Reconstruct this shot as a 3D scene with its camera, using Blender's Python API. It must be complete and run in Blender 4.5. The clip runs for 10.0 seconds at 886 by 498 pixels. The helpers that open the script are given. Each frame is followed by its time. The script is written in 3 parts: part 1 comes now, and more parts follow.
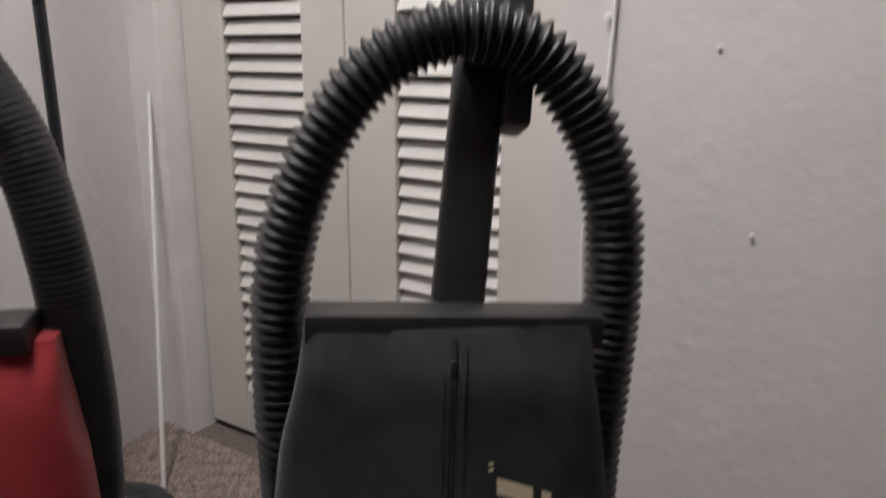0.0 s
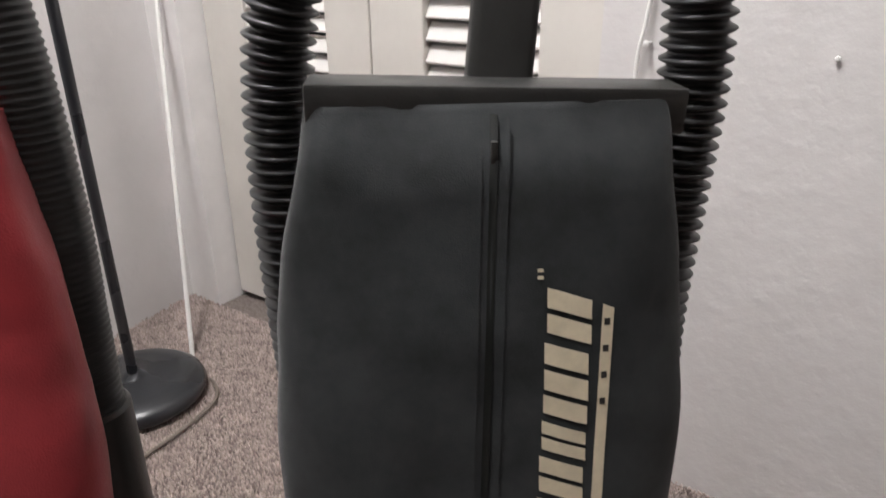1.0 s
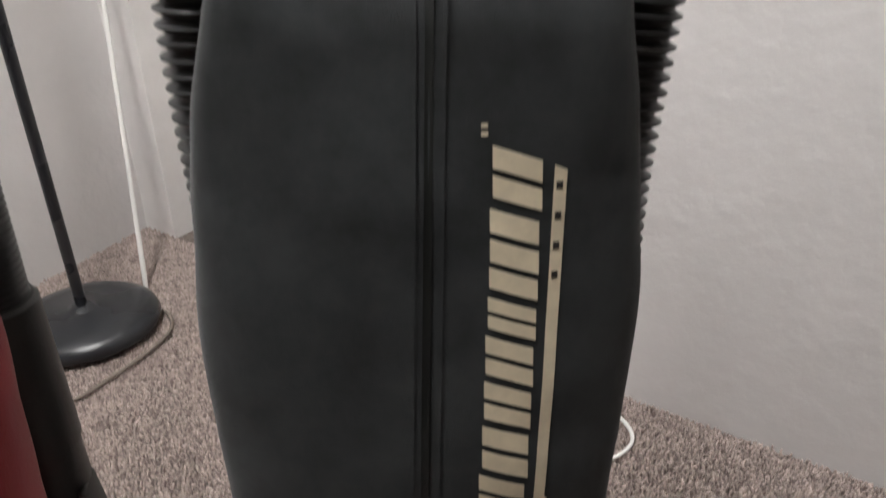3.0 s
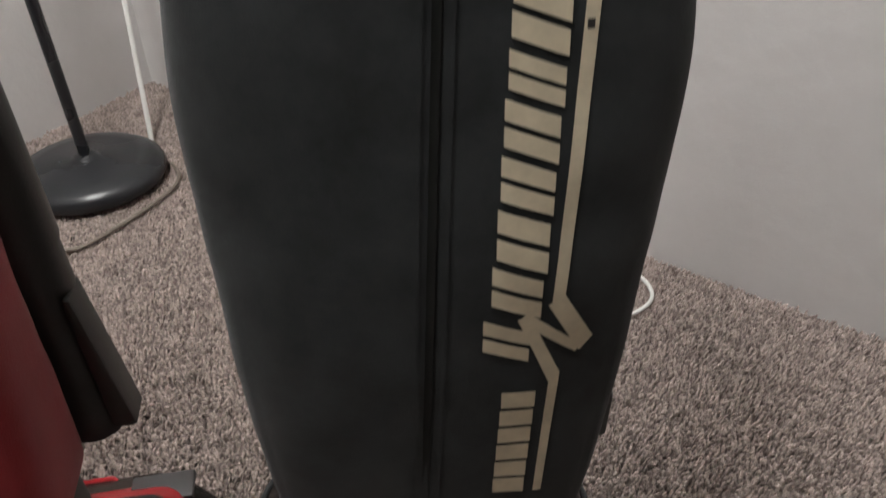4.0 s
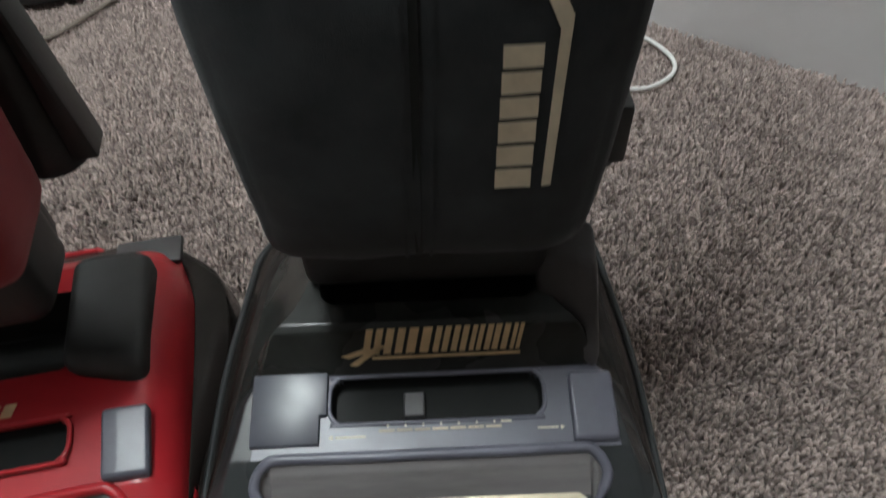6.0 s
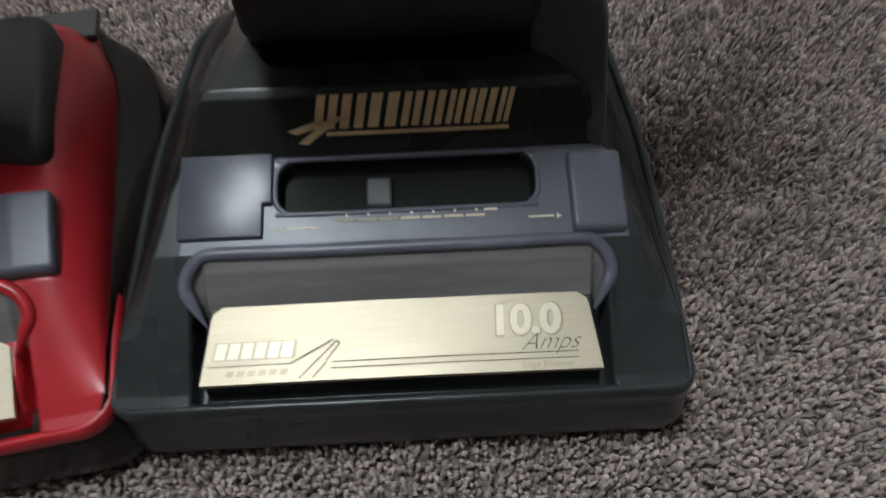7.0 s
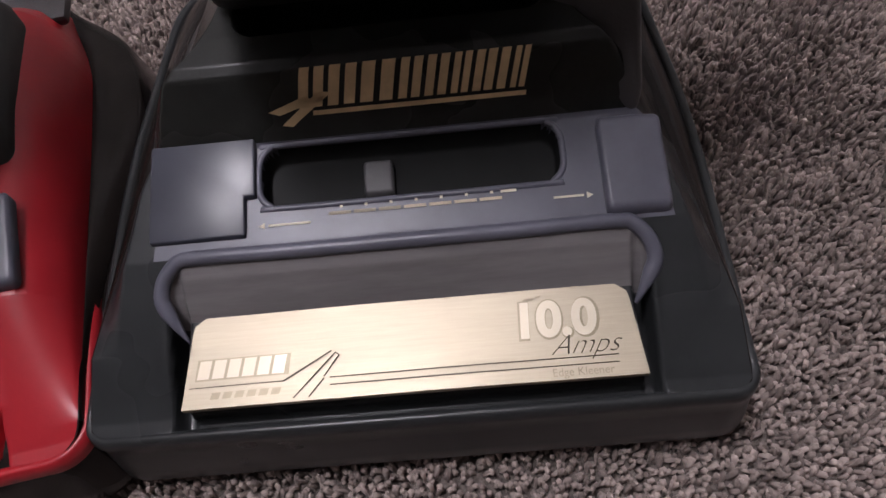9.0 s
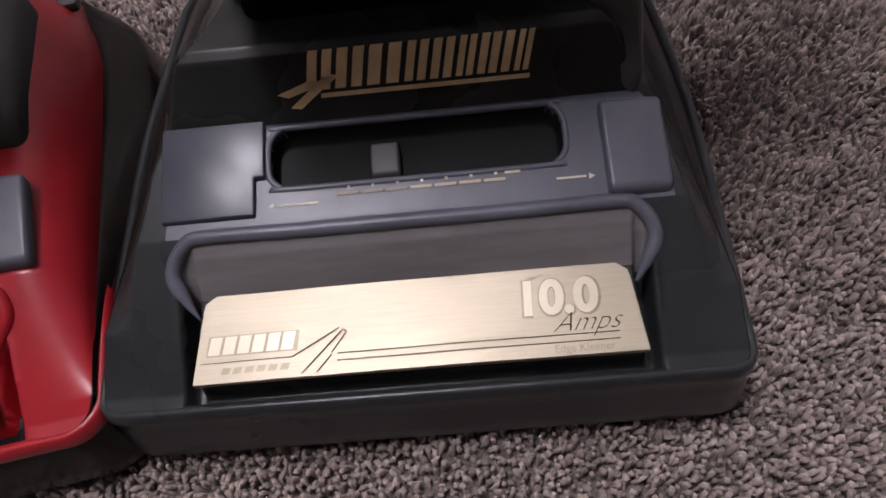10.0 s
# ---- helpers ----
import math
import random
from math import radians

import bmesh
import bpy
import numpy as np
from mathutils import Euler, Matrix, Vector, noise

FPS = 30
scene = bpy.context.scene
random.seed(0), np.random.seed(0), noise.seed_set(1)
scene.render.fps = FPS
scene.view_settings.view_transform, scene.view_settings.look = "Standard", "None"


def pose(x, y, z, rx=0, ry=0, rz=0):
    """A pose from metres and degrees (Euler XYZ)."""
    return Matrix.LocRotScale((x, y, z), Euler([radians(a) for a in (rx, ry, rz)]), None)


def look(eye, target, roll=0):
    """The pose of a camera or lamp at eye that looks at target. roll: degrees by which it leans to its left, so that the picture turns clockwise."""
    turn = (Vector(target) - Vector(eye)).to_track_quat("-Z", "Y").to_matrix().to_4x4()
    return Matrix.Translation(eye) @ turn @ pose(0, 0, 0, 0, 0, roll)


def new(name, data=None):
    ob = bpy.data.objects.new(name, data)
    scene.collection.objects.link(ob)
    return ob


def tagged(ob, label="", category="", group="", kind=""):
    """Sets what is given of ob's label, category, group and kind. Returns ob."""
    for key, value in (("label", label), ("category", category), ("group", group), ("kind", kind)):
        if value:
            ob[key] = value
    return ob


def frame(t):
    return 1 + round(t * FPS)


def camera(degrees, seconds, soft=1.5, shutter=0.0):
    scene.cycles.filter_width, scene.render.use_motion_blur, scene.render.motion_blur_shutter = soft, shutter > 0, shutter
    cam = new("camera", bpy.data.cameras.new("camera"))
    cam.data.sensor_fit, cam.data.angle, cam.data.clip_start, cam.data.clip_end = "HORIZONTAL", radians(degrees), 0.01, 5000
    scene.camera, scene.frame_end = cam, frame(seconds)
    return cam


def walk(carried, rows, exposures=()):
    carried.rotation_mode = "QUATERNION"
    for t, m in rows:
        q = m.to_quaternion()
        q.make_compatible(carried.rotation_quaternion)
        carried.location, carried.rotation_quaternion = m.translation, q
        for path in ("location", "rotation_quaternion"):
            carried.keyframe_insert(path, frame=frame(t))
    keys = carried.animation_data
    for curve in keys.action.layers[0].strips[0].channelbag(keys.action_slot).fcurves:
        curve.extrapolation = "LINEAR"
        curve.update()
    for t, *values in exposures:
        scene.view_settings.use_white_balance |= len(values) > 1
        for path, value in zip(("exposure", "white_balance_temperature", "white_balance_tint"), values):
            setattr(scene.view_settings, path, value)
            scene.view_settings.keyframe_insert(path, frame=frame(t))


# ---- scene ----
cam = camera(64.4, 10.0, soft=1.5, shutter=0.5)
PATH = [
    (0, (-0.019, -0.249, 0.969), (0.101, 1.68, 0.452), 0.6),
    (0.5, (-0.013, -0.198, 0.888), (0.008, 1.688, 0.224), -1.4),
    (0.7, (-0.020, -0.184, 0.873), (0.002, 1.681, 0.152), -1.3),
    (1, (-0.017, -0.17, 0.864), (0.012, 1.664, 0.067), -0.6),
    (1.5, (-0.006, -0.174, 0.865), (0.054, 1.623, -0.01), 0.1),
    (2, (0.003, -0.19, 0.879), (0.093, 1.645, 0.089), -0.3),
    (3.3, (0.002, -0.134, 0.773), (0.112, 1.576, -0.259), 0.1),
    (3.5, (0.001, -0.129, 0.757), (0.104, 1.536, -0.346), 0.6),
    (4, (0.007, -0.131, 0.721), (0.056, 1.467, -0.481), 0.0),
    (4.5, (0.009, -0.129, 0.686), (0.01, 1.393, -0.612), -1.7),
    (5, (0.011, -0.132, 0.66), (0.005, 1.322, -0.714), -2.6),
    (6.3, (0.016, -0.148, 0.578), (0.024, 1.078, -1.003), -2.4),
    (6.5, (0.016, -0.149, 0.557), (0.028, 1.007, -1.075), -2.4),
    (7, (0.023, -0.145, 0.474), (0.045, 0.897, -1.233), -1.6),
    (7.5, (0.038, -0.118, 0.422), (0.024, 0.921, -1.287), -3.9),
    (8, (0.034, -0.109, 0.415), (-0.041, 0.842, -1.343), -7.7),
    (8.5, (0.036, -0.107, 0.426), (-0.049, 0.879, -1.312), -8.9),
    (9, (0.038, -0.106, 0.424), (-0.051, 0.883, -1.311), -9.6),
    (9.5, (0.042, -0.108, 0.426), (-0.047, 0.871, -1.316), -9.6),
    (10, (0.036, -0.118, 0.427), (-0.06, 0.863, -1.313), -9.9),
]
EXPOSURES = [(0, -0.96, 6500, 14), (0.3, -0.42, 6450, 14), (0.6, -0.12, 6400, 14), (1.2, -0.04, 6350, 11), (2.2, -0.13, 6300, 11), (3.3, -0.06, 6400, 9), (4.0, -0.28, 6400, 8), (4.5, -0.33, 6400, 6), (5.2, -0.33, 6350, 5),
             (6.3, -0.46, 5800, 1), (7, -0.72, 5750, 1), (8, -0.88, 6100, 19), (8.6, -0.78, 6100, 21), (10, -0.76, 6100, 23)]
walk(cam, [(t, look(eye, target, roll)) for t, eye, target, roll in PATH], EXPOSURES)
# ---- end of camera ----
LAMP_LIGHT = 112.0
world = bpy.data.worlds.new("room_dark")
world.use_nodes = True
world.node_tree.nodes["Background"].inputs[0].default_value = (0.5, 0.5, 0.55, 1)
world.node_tree.nodes["Background"].inputs[1].default_value = 0.02
scene.world = world


# ---------------------------------------------------------------- materials
def material(name, color, rough=0.5, metal=0.0, vary=0.15, scale=30.0, bump=0.0, bump_scale=200.0, coat=0.0, sheen=0.0, spec=0.5,
             bump_dist=0.002, dark=None, stretch=(1, 1, 1), emit=0.0, rough_vary=0.1):
    m = bpy.data.materials.new(name)
    m.use_nodes = True
    nt = m.node_tree
    b = nt.nodes["Principled BSDF"]
    b.inputs["Roughness"].default_value = rough
    b.inputs["Metallic"].default_value = metal
    b.inputs["Coat Weight"].default_value = coat
    b.inputs["Coat Roughness"].default_value = 0.12
    b.inputs["Sheen Weight"].default_value = sheen
    b.inputs["Sheen Roughness"].default_value = 0.5
    b.inputs["Specular IOR Level"].default_value = spec
    tc = nt.nodes.new("ShaderNodeTexCoord")
    mp = nt.nodes.new("ShaderNodeMapping")
    mp.inputs["Scale"].default_value = stretch
    nt.links.new(tc.outputs["Object"], mp.inputs["Vector"])
    n1 = nt.nodes.new("ShaderNodeTexNoise")
    n1.inputs["Scale"].default_value = scale
    n1.inputs["Detail"].default_value = 5
    n1.inputs["Roughness"].default_value = 0.65
    nt.links.new(mp.outputs["Vector"], n1.inputs["Vector"])
    ramp = nt.nodes.new("ShaderNodeMapRange")
    ramp.inputs["From Min"].default_value, ramp.inputs["From Max"].default_value = 0.3, 0.7
    nt.links.new(n1.outputs["Fac"], ramp.inputs["Value"])
    mix = nt.nodes.new("ShaderNodeMix")
    mix.data_type = "RGBA"
    low = dark or tuple(c * (1 - vary) for c in color)
    mix.inputs["A"].default_value = (*low, 1)
    mix.inputs["B"].default_value = (*[min(1, c * (1 + vary)) for c in color], 1)
    nt.links.new(ramp.outputs["Result"], mix.inputs["Factor"])
    nt.links.new(mix.outputs["Result"], b.inputs["Base Color"])
    rr = nt.nodes.new("ShaderNodeMapRange")
    rr.inputs["To Min"].default_value = max(0.02, rough - rough_vary)
    rr.inputs["To Max"].default_value = min(1, rough + rough_vary)
    n3 = nt.nodes.new("ShaderNodeTexNoise")
    n3.inputs["Scale"].default_value = scale * 0.4
    n3.inputs["Detail"].default_value = 3
    nt.links.new(mp.outputs["Vector"], n3.inputs["Vector"])
    nt.links.new(n3.outputs["Fac"], rr.inputs["Value"])
    nt.links.new(rr.outputs["Result"], b.inputs["Roughness"])
    if bump:
        n2 = nt.nodes.new("ShaderNodeTexNoise")
        n2.inputs["Scale"].default_value = bump_scale
        n2.inputs["Detail"].default_value = 4
        nt.links.new(mp.outputs["Vector"], n2.inputs["Vector"])
        bp = nt.nodes.new("ShaderNodeBump")
        bp.inputs["Strength"].default_value = bump
        bp.inputs["Distance"].default_value = bump_dist
        nt.links.new(n2.outputs["Fac"], bp.inputs["Height"])
        nt.links.new(bp.outputs["Normal"], b.inputs["Normal"])
    if emit:
        b.inputs["Emission Color"].default_value = (0.98, 0.96, 0.93, 1)
        b.inputs["Emission Strength"].default_value = emit
    return m


WALL = material("wall_paint", (0.665, 0.643, 0.638), 0.75, vary=0.05, scale=3.5, bump=0.62, bump_scale=30, bump_dist=0.005)
# for walls never in view; the dark brown is chosen to hold back bounced light
UNSEEN_WALL = material("unseen_dark_wall", (0.22, 0.17, 0.13), 0.5, vary=0.2, scale=5, stretch=(6, 6, 0.4), bump=0.1, bump_scale=40)
STUB = material("trim_paint", (0.78, 0.76, 0.75), 0.55, vary=0.06, scale=9, bump=0.3, bump_scale=40)
CREAM = material("door_paint", (0.64, 0.612, 0.57), 0.5, vary=0.05, scale=6, bump=0.1, bump_scale=60)
SLAT = material("slat_paint", (0.72, 0.70, 0.675), 0.45, vary=0.05, scale=8)
CEIL = material("ceiling_paint", (0.80, 0.79, 0.78), 0.85, vary=0.03, scale=4, bump=0.3, bump_scale=80)
CARPET = material("carpet_pile", (0.40, 0.33, 0.30), 0.95, vary=0.4, scale=38, bump=0.6, bump_scale=900, bump_dist=0.001, sheen=0.1, spec=0.08)


def tufted(m, low, high):
    """Each tuft its own shade, in patches a hand wide."""
    nt = m.node_tree
    geo = nt.nodes.new("ShaderNodeNewGeometry")
    mix = next(n for n in nt.nodes if n.type == "MIX")
    noise_out = mix.inputs["Factor"].links[0].from_socket
    blend = nt.nodes.new("ShaderNodeMix")
    blend.inputs["Factor"].default_value = 0.6
    nt.links.new(noise_out, blend.inputs["A"])
    nt.links.new(geo.outputs["Random Per Island"], blend.inputs["B"])
    nt.links.new(blend.outputs["Result"], mix.inputs["Factor"])
    mix.inputs["A"].default_value, mix.inputs["B"].default_value = (*low, 1), (*high, 1)


tufted(CARPET, (0.145, 0.114, 0.102), (0.645, 0.531, 0.486))
BACKING = material("carpet_backing", (0.20, 0.168, 0.153), 0.95, vary=0.45, scale=160, bump=1.0, bump_scale=300, bump_dist=0.004, spec=0.05)
CLOTH = material("black_bag_cloth", (0.0205, 0.0224, 0.0238), 0.85, vary=0.45, scale=24, bump=0.4, bump_scale=1200, bump_dist=0.001, sheen=0.13, spec=0.25)
RED_CLOTH = material("red_bag_cloth", (0.30, 0.022, 0.028), 0.75, vary=0.18, scale=14, bump=0.35, bump_scale=900, sheen=0.2, spec=0.25)
BLACK = material("black_plastic", (0.024, 0.025, 0.023), 0.27, spec=0.3, vary=0.25, scale=25, bump=0.05, bump_scale=400)
SATIN = material("satin_black_plastic", (0.030, 0.030, 0.029), 0.45, vary=0.2, scale=30, bump=0.12, bump_scale=500)
HOSE = material("hose_vinyl", (0.024, 0.025, 0.026), 0.42, vary=0.2, scale=30)
FENDER = material("fender_plastic", (0.017, 0.0135, 0.012), 0.2, vary=0.2, scale=20, spec=0.16)
GREY = material("grey_plastic", (0.125, 0.125, 0.158), 0.36, vary=0.2, scale=16, bump=0.03, bump_scale=300)
# darker than GREY: the cover's dark reflection is put into its base colour
LATCH = material("latch_plastic_dark_reflection", (0.062, 0.064, 0.083), 0.33, vary=0.2, scale=16, rough_vary=0.05)
KNOB_GREY = material("knob_grey", (0.115, 0.112, 0.115), 0.5, vary=0.15, scale=40, bump=0.1, bump_scale=500)
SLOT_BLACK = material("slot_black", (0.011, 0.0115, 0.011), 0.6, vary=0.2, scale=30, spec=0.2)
PEDAL_GREY = material("pedal_grey", (0.060, 0.055, 0.056), 0.5, vary=0.14, scale=25, bump=0.2, bump_scale=700)
SMOKY = material("smoky_cover", (0.17, 0.158, 0.158), 0.22, vary=0.25, scale=(18), stretch=(0.4, 3, 3), bump=0.05, bump_scale=120)
RIM = material("rim_plastic", (0.030, 0.032, 0.033), 0.3, spec=0.32, vary=0.2, scale=20)
RED = material("red_plastic", (0.43, 0.018, 0.026), 0.33, vary=0.12, scale=14, bump=0.04, bump_scale=300)
GOLD = material("brushed_gold_plate", (0.45, 0.395, 0.30), 0.5, metal=1.0, vary=0.05, scale=60, stretch=(0.6, 12, 12), bump=0.06, bump_scale=90, rough_vary=0.06)
PRINT = material("tan_print", (0.66, 0.575, 0.425), 0.6, vary=0.12, scale=60)
PRINT_DARK = material("dark_print", (0.02, 0.018, 0.016), 0.6, vary=0.1, scale=60)
PRINT_GREY = material("grey_print", (0.34, 0.29, 0.20), 0.5, vary=0.1, scale=60)
PRINT_LIGHT = material("light_print", (0.80, 0.74, 0.58), 0.5, vary=0.05, scale=60)
PLATE_LIGHT = material("plate_bright_print", (0.56, 0.505, 0.40), 0.5, metal=1.0, vary=0.04, scale=60)
PLATE_GREY = material("plate_dull_print", (0.33, 0.29, 0.21), 0.5, metal=0.9, vary=0.1, scale=60)
PLATE_LINE = material("plate_line_print", (0.10, 0.085, 0.062), 0.6, vary=0.3, scale=90)
GOLD_INK = material("gold_ink", (0.74, 0.55, 0.31), 0.45, metal=0.1, vary=0.15, scale=60)
WHITE = material("white_plastic", (0.80, 0.79, 0.77), 0.4, vary=0.04, scale=20)
CORD_TAN = material("tan_cord", (0.17, 0.14, 0.115), 0.5, vary=0.2, scale=40)
LAMP_BLACK = material("lamp_enamel", (0.016, 0.017, 0.020), 0.28, vary=0.2, scale=12, bump=0.05, bump_scale=150)
GLASS = material("opal_cover", (0.9, 0.88, 0.82), 0.4, emit=LAMP_LIGHT)


# ---------------------------------------------------------------- helpers
def mesh_object(name, verts, faces, mat, parent=None, label="", smooth=True, angle=None):
    me = bpy.data.meshes.new(name)
    me.from_pydata([tuple(map(float, v)) for v in verts], [], faces)
    me.materials.append(mat)
    if smooth:
        me.polygons.foreach_set("use_smooth", [True] * len(me.polygons))
        if angle:
            me.set_sharp_from_angle(angle=radians(angle))
    me.update()
    ob = new(name, me)
    if parent:
        ob.parent = parent
    if label:
        tagged(ob, label)
    return ob


def part(name, bm, mat, parent=None, label="", smooth=False, angle=35):
    me = bpy.data.meshes.new(name)
    bmesh.ops.recalc_face_normals(bm, faces=bm.faces)
    bm.to_mesh(me)
    bm.free()
    me.materials.append(mat)
    if smooth:
        me.polygons.foreach_set("use_smooth", [True] * len(me.polygons))
        me.set_sharp_from_angle(angle=radians(angle))
    ob = new(name, me)
    if parent:
        ob.parent = parent
    if label:
        tagged(ob, label)
    return ob


def box(x0, x1, y0, y1, z0, z1, bevel=0.0, seg=2, m=None):
    bm = bmesh.new()
    bmesh.ops.create_cube(bm, size=1)
    for v in bm.verts:
        v.co = Vector((x0 + (v.co.x + 0.5) * (x1 - x0), y0 + (v.co.y + 0.5) * (y1 - y0), z0 + (v.co.z + 0.5) * (z1 - z0)))
    if bevel:
        bmesh.ops.bevel(bm, geom=bm.edges[:], offset=bevel, segments=seg, affect="EDGES", profile=0.5)
    if m is not None:
        bmesh.ops.transform(bm, matrix=m, verts=bm.verts)
    return bm


def lathe(profile, steps=40, m=None):
    """Solid of revolution about z from a list of (r, z)."""
    bm = bmesh.new()
    rings = []
    for r, z in profile:
        if r < 1e-5:
            rings.append([bm.verts.new((0, 0, z))])
        else:
            rings.append([bm.verts.new((r * math.cos(2 * math.pi * i / steps), r * math.sin(2 * math.pi * i / steps), z)) for i in range(steps)])
    for a, b in zip(rings, rings[1:]):
        for i in range(steps):
            j = (i + 1) % steps
            f = [a[i % len(a)], a[j % len(a)], b[j % len(b)], b[i % len(b)]]
            u = []
            for v in f:
                if v not in u:
                    u.append(v)
            if len(u) > 2:
                bm.faces.new(u)
    if m is not None:
        bmesh.ops.transform(bm, matrix=m, verts=bm.verts)
    return bm


def smooth_path(points, step):
    """Catmull-Rom through the points, resampled evenly."""
    p = [Vector(q) for q in points]
    p = [p[0] * 2 - p[1]] + p + [p[-1] * 2 - p[-2]]
    fine = []
    for a, b, c, d in zip(p, p[1:], p[2:], p[3:]):
        for k in range(24):
            t = k / 24
            fine.append(0.5 * (2 * b + (c - a) * t + (2 * a - 5 * b + 4 * c - d) * t * t + (3 * b - a - 3 * c + d) * t ** 3))
    fine.append(p[-2])
    out, rest = [fine[0]], 0.0
    for a, b in zip(fine, fine[1:]):
        l = (b - a).length
        while rest + l >= step:
            a = a + (b - a) * ((step - rest) / l)
            l = (b - a).length
            out.append(a)
            rest = 0.0
        rest += l
    return out


def sweep(points, radius, sides=20, step=0.004, flat=1.0):
    """A tube along a path; radius: number or function of the length along it."""
    path = smooth_path(points, step)
    verts, faces = [], []
    up = Vector((0.03, 1, 0.02)).normalized()
    for i, q in enumerate(path):
        d = (path[min(i + 1, len(path) - 1)] - path[max(i - 1, 0)]).normalized()
        side = d.cross(up).normalized()
        nrm = side.cross(d).normalized()
        up = nrm
        r = radius(i * step) if callable(radius) else radius
        for k in range(sides):
            a = 2 * math.pi * k / sides
            verts.append(q + side * (r * math.cos(a)) + nrm * (r * flat * math.sin(a)))
    for i in range(len(path) - 1):
        for k in range(sides):
            l = (k + 1) % sides
            faces.append((i * sides + k, i * sides + l, (i + 1) * sides + l, (i + 1) * sides + k))
    faces.append(tuple(range(sides))[::-1])
    faces.append(tuple((len(path) - 1) * sides + k for k in range(sides)))
    return verts, faces


def step01(v):
    v = np.clip(v, 0, 1)
    return v * v * (3 - 2 * v)


# ---------------------------------------------------------------- the room
# the closet wall runs along E, facing N
E, N = Vector((0.814, -0.581, 0)), Vector((-0.581, -0.814, 0))


def on_wall(s, d, z=0.0):
    return E * s + N * d + Vector((0, 0, z))


WALL_FRAME = Matrix(((E.x, N.x, 0, 0), (E.y, N.y, 0, 0), (0, 0, 1, 0), (0, 0, 0, 1)))  # local x along the wall, y out of it


def slab(name, a, b, thick, z0, z1, mat, side):
    """A wall from a to b (plan points), its body on the given side."""
    a, b = Vector((a[0], a[1], 0)), Vector((b[0], b[1], 0))
    d = (b - a).normalized()
    o = Vector((-d.y, d.x, 0)) * (thick * side)
    bm = bmesh.new()
    lo = [bm.verts.new(p + Vector((0, 0, z0))) for p in (a, b, b + o, a + o)]
    hi = [bm.verts.new(p + Vector((0, 0, z1))) for p in (a, b, b + o, a + o)]
    bm.faces.new(lo)
    bm.faces.new(hi)
    for i in range(4):
        bm.faces.new((lo[i], lo[(i + 1) % 4], hi[(i + 1) % 4], hi[i]))
    return part(name, bm, mat)


CEILING = 2.42
ROOTS = -0.007
WALL_D, DOOR_D = -0.872, -0.94
LEFT_S, OPEN_L, OPEN_R = -1.445, -1.335, -0.331
corner = on_wall(LEFT_S, WALL_D)
left_dir = Vector((-0.474, -0.880, 0))
right_end = on_wall(2.9, WALL_D)
left_end = corner + left_dir * 4.2
tagged(slab("wall_left", corner, left_end, 0.11, -0.02, CEILING, WALL, -1), "off-white painted plaster wall beside the lamp", "wall", kind="structure")
right_wall = tagged(slab("wall_right", on_wall(OPEN_R, WALL_D), right_end, 0.11, -0.02, CEILING, WALL, 1),
                    "off-white plaster wall with dents and nails", "wall", kind="structure")
tagged(slab("wall_stub", corner, on_wall(OPEN_L, WALL_D), 0.11, -0.02, CEILING, STUB, 1), "white painted narrow wall beside the closet opening", "wall", kind="structure")
tagged(slab("wall_header", on_wall(OPEN_L, WALL_D), on_wall(OPEN_R, WALL_D), 0.11, 2.05, CEILING, WALL, 1), "white wall above the closet doors", "wall", kind="structure")
far_right = right_end + left_dir * 4.2
# two added walls out of view, dark so that less light bounces forward
tagged(slab("wall_back", left_end, far_right, 0.11, -0.02, CEILING, UNSEEN_WALL, -1), "unseen brown wall closing the room, kept dark to cut bounced light", "wall", kind="structure")
tagged(slab("wall_side", far_right, right_end, 0.11, -0.02, CEILING, UNSEEN_WALL, -1), "unseen brown side wall closing the room, kept dark to cut bounced light", "wall", kind="structure")
tagged(slab("wall_closet_back", on_wall(-1.6, -1.55), on_wall(0.0, -1.55), 0.08, -0.02, CEILING, WALL, 1), "plain closet back wall", "wall", kind="structure")
tagged(slab("wall_closet_left", on_wall(-1.56, -0.99), on_wall(-1.56, -1.55), 0.08, -0.02, CEILING, WALL, -1), "plain closet side wall", "wall", kind="structure")
tagged(slab("wall_closet_right", on_wall(-0.1, -0.99), on_wall(-0.1, -1.55), 0.08, -0.02, CEILING, WALL, 1), "plain closet side wall", "wall", kind="structure")
tagged(part("ceiling", box(-4.5, 5, -5, 3.2, CEILING, CEILING + 0.08), CEIL), "plain white ceiling", "ceiling", kind="structure")


